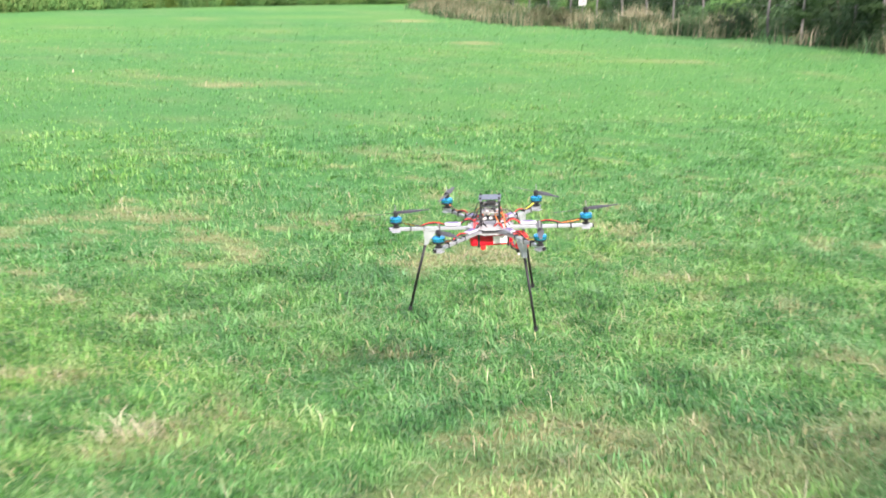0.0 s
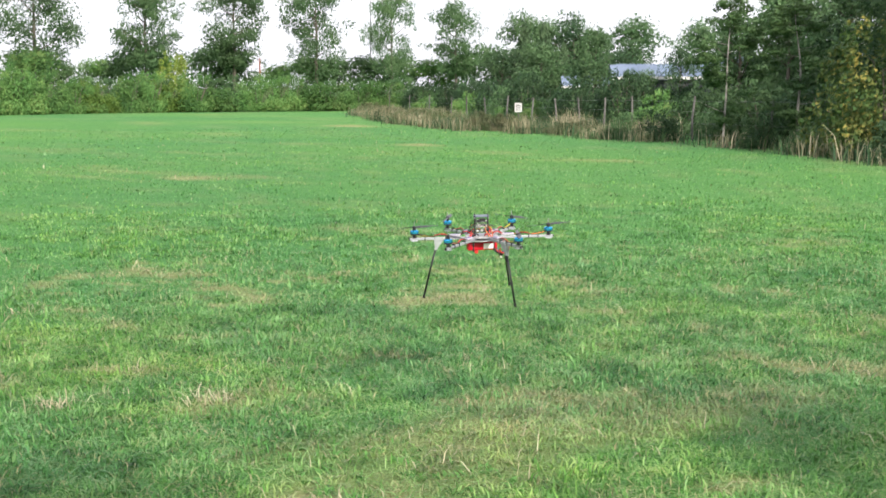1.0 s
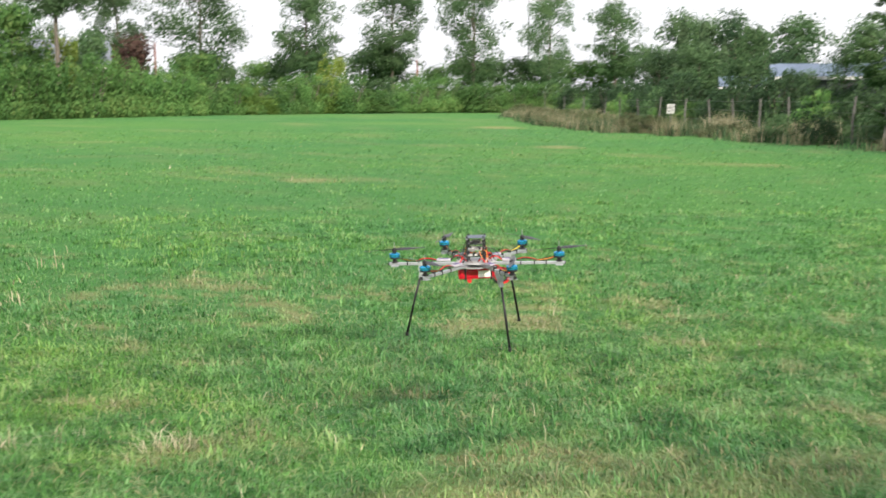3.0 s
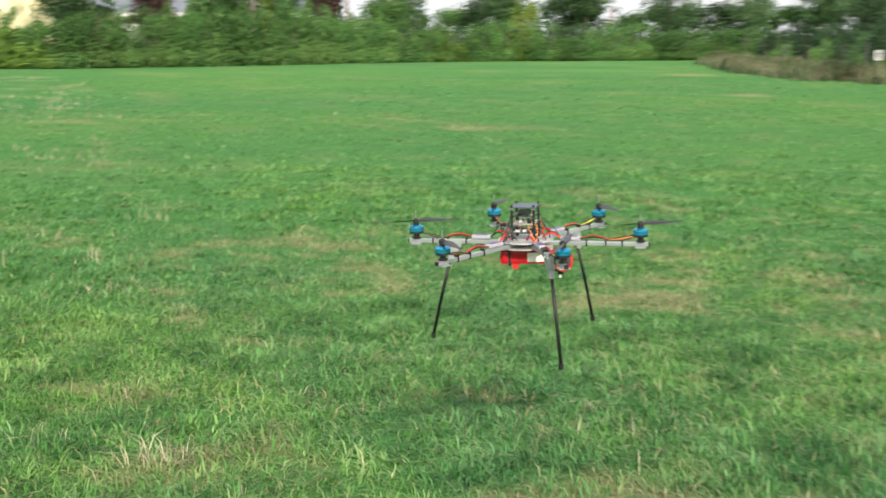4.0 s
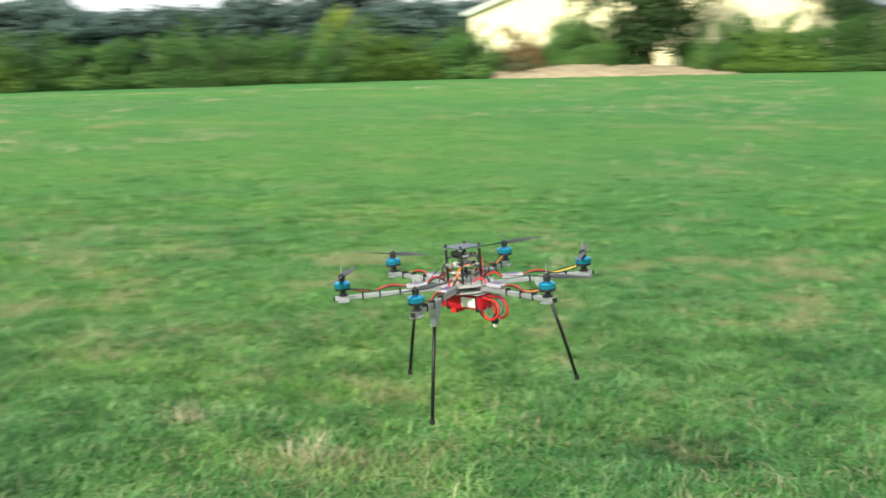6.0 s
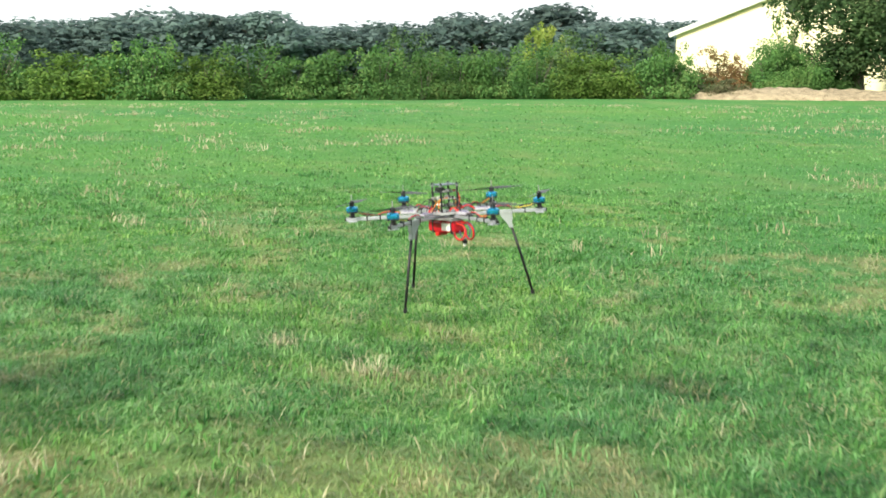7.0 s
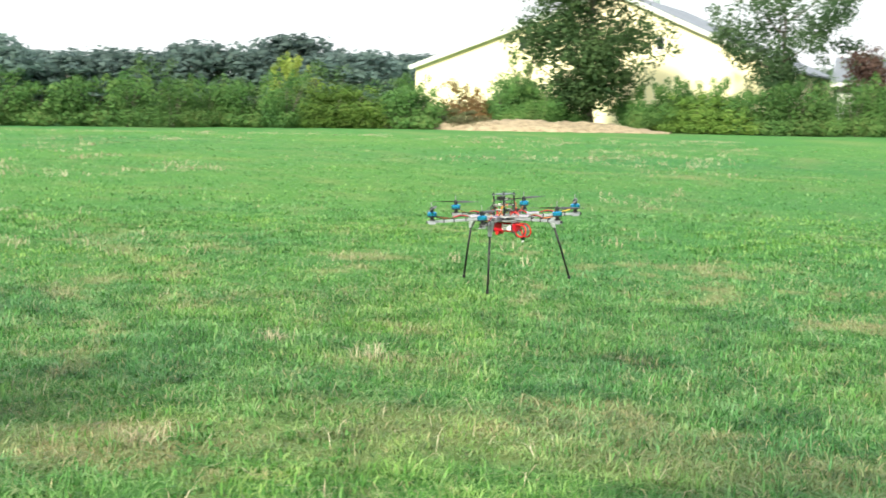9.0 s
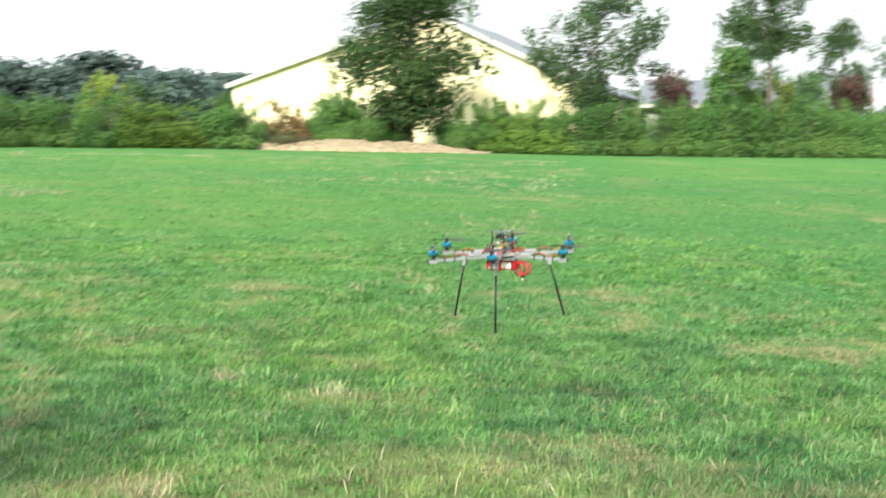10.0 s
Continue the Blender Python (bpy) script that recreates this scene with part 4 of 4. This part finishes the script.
for k, (x, y, which, s) in enumerate([(5.6, 84, 0, 0.86), (7.2, 86, 1, 0.95), (8.5, 85, 0, 0.8), (10.0, 88, 1, 0.88), (11.0, 86, 0, 0.74), (19.4, 82, 1, 0.9), (20.6, 80, 0, 0.95)]):
    put(firs[which], x, y, k * 2.4, s, s, first="used" not in firs[which], group="spruces behind the fence")
    firs[which]["used"] = 1
birch = tree(350, 7.6, 2.3, 1.3, M_OAK, 5200, 0.085, 0.04, 34, 0.15, 0.4, 0.4, 0.25, M_BIRCH, "young birch with a pale slender trunk", "birch_tree")
put(birch, 8.2, 31.6, 0, 1, 0.63, True)
put(birch, 10.2, 30.5, 2.2, 1.3, 0.95, label="leaning birch with pale bark by the fence")
corner = tree(351, 8.5, 6.6, 0.5, M_DARK, 15000, 0.12, 0.2, 70, 0.14, 0.42, 0, label="big dark dense tree at the field corner", name="corner_tree", low=2.5)
put(corner, 13.6, 25.3, 0, 1, 0.95, True)
yellowing = bush(352, 3.2, 2.6, 3.4, M_AUTUMN, 4600, 0.1, "shrub with yellowing autumn leaves", "autumn_shrub", "shrub")
put(yellowing, 11.0, 25.6, 0, 1.0, 1.05, True)


def shed(x, y, turn, w, d, h, label):
    ob = thing("garden_shed", pose(x, y, 0, 0, 0, turn), label, "shed")
    part("wall", boxed(w, d, h, Matrix.Translation((0, 0, h / 2))), M_BOARD, ob)
    for s in (-1, 1):
        m = Matrix.Translation((0, s * d * 0.27, h + 0.42)) @ Matrix.Rotation(-s * 0.3, 4, 'X')
        slope = part("roof_slope", boxed(w + 0.5, d * 0.6, 0.06, m), M_SHED, ob)
        for k in range(int(w / 1.05)):
            part("roof_sheet", boxed(0.98, d * 0.59, 0.03, m @ Matrix.Translation((-w / 2 + 0.55 + 1.05 * k, 0, 0.05)), 0.008), M_SHED, slope)
    part("eave_board", boxed(w + 0.5, 0.05, 0.14, Matrix.Translation((0, -d * 0.56, h + 0.1))), M_WHITE, ob)


shed(10.9, 58.5, -4, 4.6, 4.2, 2.3, "shed with blue grey sheet roof and white eave")
shed(8.4, 66.0, -4, 3.2, 3.4, 1.9, "small shed with blue grey roof")
shed(14.4, 52.0, -8, 4.4, 3.6, 2.5, "shed with blue grey roof half hidden by shrubs")

# two unseen slim trees added behind the camera, to cast shade on the meadow
shade = tree(360, 7.2, 1.5, 6.3, M_TREE, 420, 0.15, 0.05, 16, 0.22, 0.5, 0, label="unseen slim tree added to shade the meadow", name="path_tree")
put(shade, 6.1, -10.7, 0.3, 1, 1, True)
put(shade, 2.8, -11.8, 1.9, 1.1, 1)


# ---- the hovering six-armed flying machine ----
def hexacopter():
    ob = thing("hexacopter", pose(0, 0, 0.90, 3, -1.5, 0), "hovering home-built six-armed drone with silver arms", "drone")
    R = 0.32

    def spin(deg):
        return Matrix.Rotation(radians(deg), 4, 'Z')

    def p3(deg, r, z, side=0.0):
        return spin(deg) @ Vector((r, side, z))

    # two centre plates with cut corners
    for z, r in ((0.007, 0.08), (-0.0095, 0.08)):
        bm = bmesh.new()
        lathe(bm, [(r - 0.001, z - 0.001), (r, z), (r - 0.001, z + 0.001)], spin(15), 12)
        part("centre_plate", bm, M_PLATE, ob)
    for k in range(6):
        a = 60 * k
        arm = part("arm", boxed(0.302, 0.011, 0.0108, spin(a) @ Matrix.Translation((0.191, 0, -0.0015)), 0.0012), M_ALU, ob, "square silver aluminium arm tube")
        part("end_cap", boxed(0.004, 0.011, 0.011, spin(a) @ Matrix.Translation((0.3435, 0, -0.0015))), M_BLACK, arm)
        # motor
        at = spin(a) @ Matrix.Translation((R, 0, 0.0048))
        motor = part("motor", lathe(bmesh.new(), [(0.013, 0), (0.0135, 0.003), (0.008, 0.006), (0.0075, 0.014), (0.015, 0.016), (0.0155, 0.02)], at), M_BLACK, ob, smooth=False)
        part("bell", lathe(bmesh.new(), [(0.0195, 0.0202), (0.0208, 0.0215), (0.0208, 0.0325), (0.0195, 0.0345), (0.011, 0.0385), (0.010, 0.0388)], at, 24), M_BLUE, motor, "blue anodised motor bell")
        part("lower_ring", lathe(bmesh.new(), [(0.019, 0.0150), (0.0202, 0.0155), (0.0202, 0.0198), (0.019, 0.02)], at, 24), M_BLACK, motor)
        part("collet", lathe(bmesh.new(), [(0.0085, 0.0388), (0.0085, 0.046), (0.006, 0.049), (0.0055, 0.056), (0.0025, 0.058)], at, 14), M_BLACK, motor)
        part("shaft", lathe(bmesh.new(), [(0.0015, 0.058), (0.0015, 0.078), (0.0008, 0.079)], at, 8), M_STEEL, motor)
        mount = boxed(0.029, 0.029, 0.003, spin(a) @ Matrix.Translation((R, 0, -0.0098)), 0.0008)
        part("motor_mount", mount, M_ALU, ob)
        # propeller, at rest
        bm = bmesh.new()
        turn = at @ Matrix.Translation((0, 0, 0.0505)) @ Matrix.Rotation(radians((25, 70, 140, 200, 250, 330)[k]), 4, 'Z')
        lathe(bm, [(0.009, -0.004), (0.0095, 0), (0.009, 0.004)], turn, 14)
        for s in (0, math.pi):
            rows = []
            for j in range(9):
                t = j / 8
                r = 0.008 + 0.112 * t
                chord = 0.010 + 0.014 * math.sin(math.pi * min(1, t * 1.15 + 0.1)) * (1 - 0.45 * t)
                tw = radians(24 * (1 - 0.65 * t))
                m = turn @ Matrix.Rotation(s, 4, 'Z')
                up = [(r, c * chord * math.cos(tw), c * chord * math.sin(tw) + h) for c, h in ((-0.45, 0), (0.0, 0.0012), (0.55, 0), (0.0, -0.0008))]
                rows.append([bm.verts.new(m @ Vector(q)) for q in up])
            for u, w in zip(rows, rows[1:]):
                for c in range(4):
                    bm.faces.new((u[c], u[(c + 1) % 4], w[(c + 1) % 4], w[c]))
            bm.faces.new(rows[-1])
        bmesh.ops.recalc_face_normals(bm, faces=bm.faces)
        part("propeller", bm, M_PROP, ob, "thin dark two-bladed propeller")
        # speed controller with its leads
        esc = part("speed_controller", boxed(0.055, 0.021, 0.010, spin(a) @ Matrix.Translation((0.127, 0.0, 0.0125)), 0.003), M_ESC, ob, "pale grey shrink-wrapped speed controller")
        part("print", boxed(0.036, 0.017, 0.0006, spin(a) @ Matrix.Translation((0.127, 0, 0.0183))), M_VWIRE, esc)
        for j, (mat, lift, side) in enumerate(((M_BWIRE, 0.014, -0.006), (M_RWIRE, 0.019, 0.0), (M_BWIRE, 0.010, 0.006))):
            part("motor_wire", tube(bmesh.new(), bow(p3(a, 0.155, 0.012, side), p3(a, 0.235, 0.009, side * 0.7), lift * 0.5, 7, side * 0.8), 0.0017, 6), mat, ob)
            part("motor_wire", tube(bmesh.new(), bow(p3(a, 0.235, 0.009, side * 0.7), p3(a, R - 0.012, 0.022, side), -0.006 + 0.004 * j, 6), 0.0016, 6), M_BWIRE if j != 1 else (M_OWIRE, M_YWIRE)[k % 2], ob)
        for side, mat in ((-0.006, M_RWIRE), (0.006, M_BWIRE)):
            part("power_wire", tube(bmesh.new(), bow(p3(a, 0.10, 0.013, side), p3(a, 0.05, 0.015, side * 2), 0.014, 6), 0.0026, 6), mat, ob)
        part("signal_wire", tube(bmesh.new(), bow(p3(a, 0.098, 0.014, 0), p3(a + 15, 0.03, 0.05), 0.02, 8, 0.01), 0.0014, 5), (M_BWIRE, M_BWIRE, M_OWIRE)[k % 3], ob)
        for r in (0.172, 0.225, 0.27):
            part("cable_tie", boxed(0.004, 0.0155, 0.019, spin(a) @ Matrix.Translation((r, 0, 0.0005)), 0.001), M_BLACK, ob)
        for s in (-1, 1):
            part("screw", lathe(bmesh.new(), [(0.003, 0.0102), (0.003, 0.0125), (0.0015, 0.0132)], spin(a) @ Matrix.Translation((0.075, 0.006 * s, 0)), 8), M_STEEL, ob)
    # three splayed legs
    for a in (60, 180, 300):
        bm = bmesh.new()
        box(bm, 0.043, 0.0175, 0.016, spin(a) @ Matrix.Translation((0.205, 0, -0.003)), 0.002)
        rows = []
        for t, w, d in ((0, 0.042, 0.017), (0.3, 0.034, 0.017), (0.6, 0.018, 0.016), (1, 0.014, 0.015)):
            c = Vector((0.205 + 0.016 * t, 0, -0.011 - 0.046 * t))
            rows.append([bm.verts.new(spin(a) @ (c + Vector((u * w / 2, v * d / 2, 0)))) for u, v in ((-1, -1), (1, -1), (1, 1), (-1, 1))])
        for u, w in zip(rows, rows[1:]):
            for c in range(4):
                bm.faces.new((u[c], u[(c + 1) % 4], w[(c + 1) % 4], w[c]))
        bm.faces.new(rows[-1])
        mount = part("leg_mount", bm, M_MOUNT, ob, "white printed plastic leg socket")
        for s in (-1, 1):
            part("bolt", lathe(bmesh.new(), [(0.0028, 0), (0.0028, 0.0025), (0.001, 0.003)], spin(a) @ Matrix.Translation((0.205 + 0.012 * s, -0.0087, -0.004)) @ Matrix.Rotation(radians(90), 4, 'X'), 8), M_STEEL, mount)
        leg = part("leg", tube(bmesh.new(), [p3(a, 0.219, -0.045), p3(a, 0.249, -0.15), p3(a, 0.283, -0.282)], 0.0046, 10), M_CARBON, ob, "thin black carbon leg", True)
        part("foot_cap", lathe(bmesh.new(), [(0.006, -0.008), (0.0066, -0.006), (0.0066, 0.006)], Matrix.Translation(p3(a, 0.283, -0.282)), 10), M_BLACK, leg)
    # electronics tower
    for sx in (-1, 1):
        for sy in (-1, 1):
            post = part("standoff", lathe(bmesh.new(), [(0.0035, 0.01), (0.0035, 0.108), (0.002, 0.11)], Matrix.Translation((0.031 * sx, 0.031 * sy, 0)), 8), M_BLACK, ob)
            part("nut", lathe(bmesh.new(), [(0.0052, 0.096), (0.0052, 0.1)], Matrix.Translation((0.031 * sx, 0.031 * sy, 0)), 6), M_STEEL, post)
    part("top_plate", boxed(0.074, 0.074, 0.0025, Matrix.Translation((0, 0, 0.1025)), 0.001), M_TOPPLATE, ob, "smoky clear square top plate")
    for z, mat in ((0.03, M_PCB), (0.055, M_PLATE), (0.077, M_PCB)):
        board = part("circuit_board", boxed(0.064, 0.064, 0.002, Matrix.Translation((0, 0, z)), 0.0006), mat, ob)
        r = random.Random(int(z * 1000))
        for k in range(9):
            part("chip", boxed(r.uniform(.006, .016), r.uniform(.006, .014), r.uniform(.003, .01), Matrix.Translation((r.uniform(-.024, .024), r.uniform(-.024, .024), z + 0.004))), (M_CHIP, M_BLACK, M_LABEL)[k % 3], board)
    part("receiver", boxed(0.03, 0.022, 0.012, Matrix.Translation((0.004, -0.02, 0.088)), 0.002), M_BLACK, ob)
    part("connector", boxed(0.02, 0.012, 0.010, Matrix.Translation((-0.012, -0.036, 0.056)), 0.001), M_CHIP, ob)
    r = random.Random(3)
    for k in range(14):
        a = 360 / 14 * k
        end = Vector((0.02 * r.uniform(-1, 1), 0.02 * r.uniform(-1, 1), r.choice((0.032, 0.057, 0.08))))
        part("loom_wire", tube(bmesh.new(), bow(p3(a, r.uniform(0.045, 0.072), 0.012), p3(a + r.uniform(-40, 40), 0.03, end.z), r.uniform(0.008, 0.03), 8, r.uniform(-0.02, 0.02)), 0.0016, 5), (M_BWIRE, M_RWIRE, M_BWIRE, M_BWIRE, M_BWIRE, M_OWIRE, M_BWIRE)[k % 7], ob)
    # battery slung below
    hold = Matrix.Rotation(radians(10), 4, 'Z')
    tray = part("battery_tray", boxed(0.15, 0.075, 0.002, hold @ Matrix.Translation((0, 0, -0.016)), 0.0006), M_PLATE, ob)
    pack = part("battery", boxed(0.145, 0.05, 0.042, hold @ Matrix.Translation((0.0, 0, -0.0395)), 0.01), M_RED, ob, "red shrink-wrapped battery pack with silver label")
    part("label_sticker", boxed(0.052, 0.0506, 0.026, hold @ Matrix.Translation((0.03, 0, -0.040)), 0.001), M_LABEL, pack)
    for x in (-0.045, 0.055):
        part("strap", boxed(0.008, 0.053, 0.051, hold @ Matrix.Translation((x, 0, -0.0385)), 0.003), M_BLACK, pack)
    part("sponge", tube(bmesh.new(), [hold @ Vector((-0.03, -0.02, -0.066)), hold @ Vector((-0.03, 0.02, -0.066))], 0.009, 12), M_RWIRE, ob)
    # leads leave the end of the pack and hang in loops
    for k, (mat, y, r, out, rad) in enumerate(((M_RWIRE, -0.016, 0.023, 0.104, 0.0033), (M_RWIRE, 0.006, 0.028, 0.1, 0.0033), (M_BWIRE, -0.006, 0.025, 0.088, 0.0032), (M_VWIRE, 0.016, 0.029, 0.092, 0.002), (M_VWIRE, 0.011, 0.022, 0.098, 0.0018))):
        pts = [hold @ Vector((0.06, y, -0.03)), hold @ Vector((0.075, y, -0.026))]
        for q in range(13):
            a = radians(105 - 25 * q)
            pts.append(hold @ Vector((out + r * math.cos(a), y + (0.02 if k % 2 else -0.016) * q / 12, -0.052 + r * math.sin(a) - 0.006 * q / 12)))
        part("battery_cable", tube(bmesh.new(), pts, rad, 8), mat, ob, smooth=True)
    plug = part("plug", boxed(0.016, 0.012, 0.014, hold @ Matrix.Translation((0.094, 0.0, -0.088)), 0.002), M_BLACK, ob)
    part("pin", boxed(0.006, 0.008, 0.01, hold @ Matrix.Translation((0.094, 0.0, -0.099))), M_LABEL, plug)
    return ob


hexacopter()
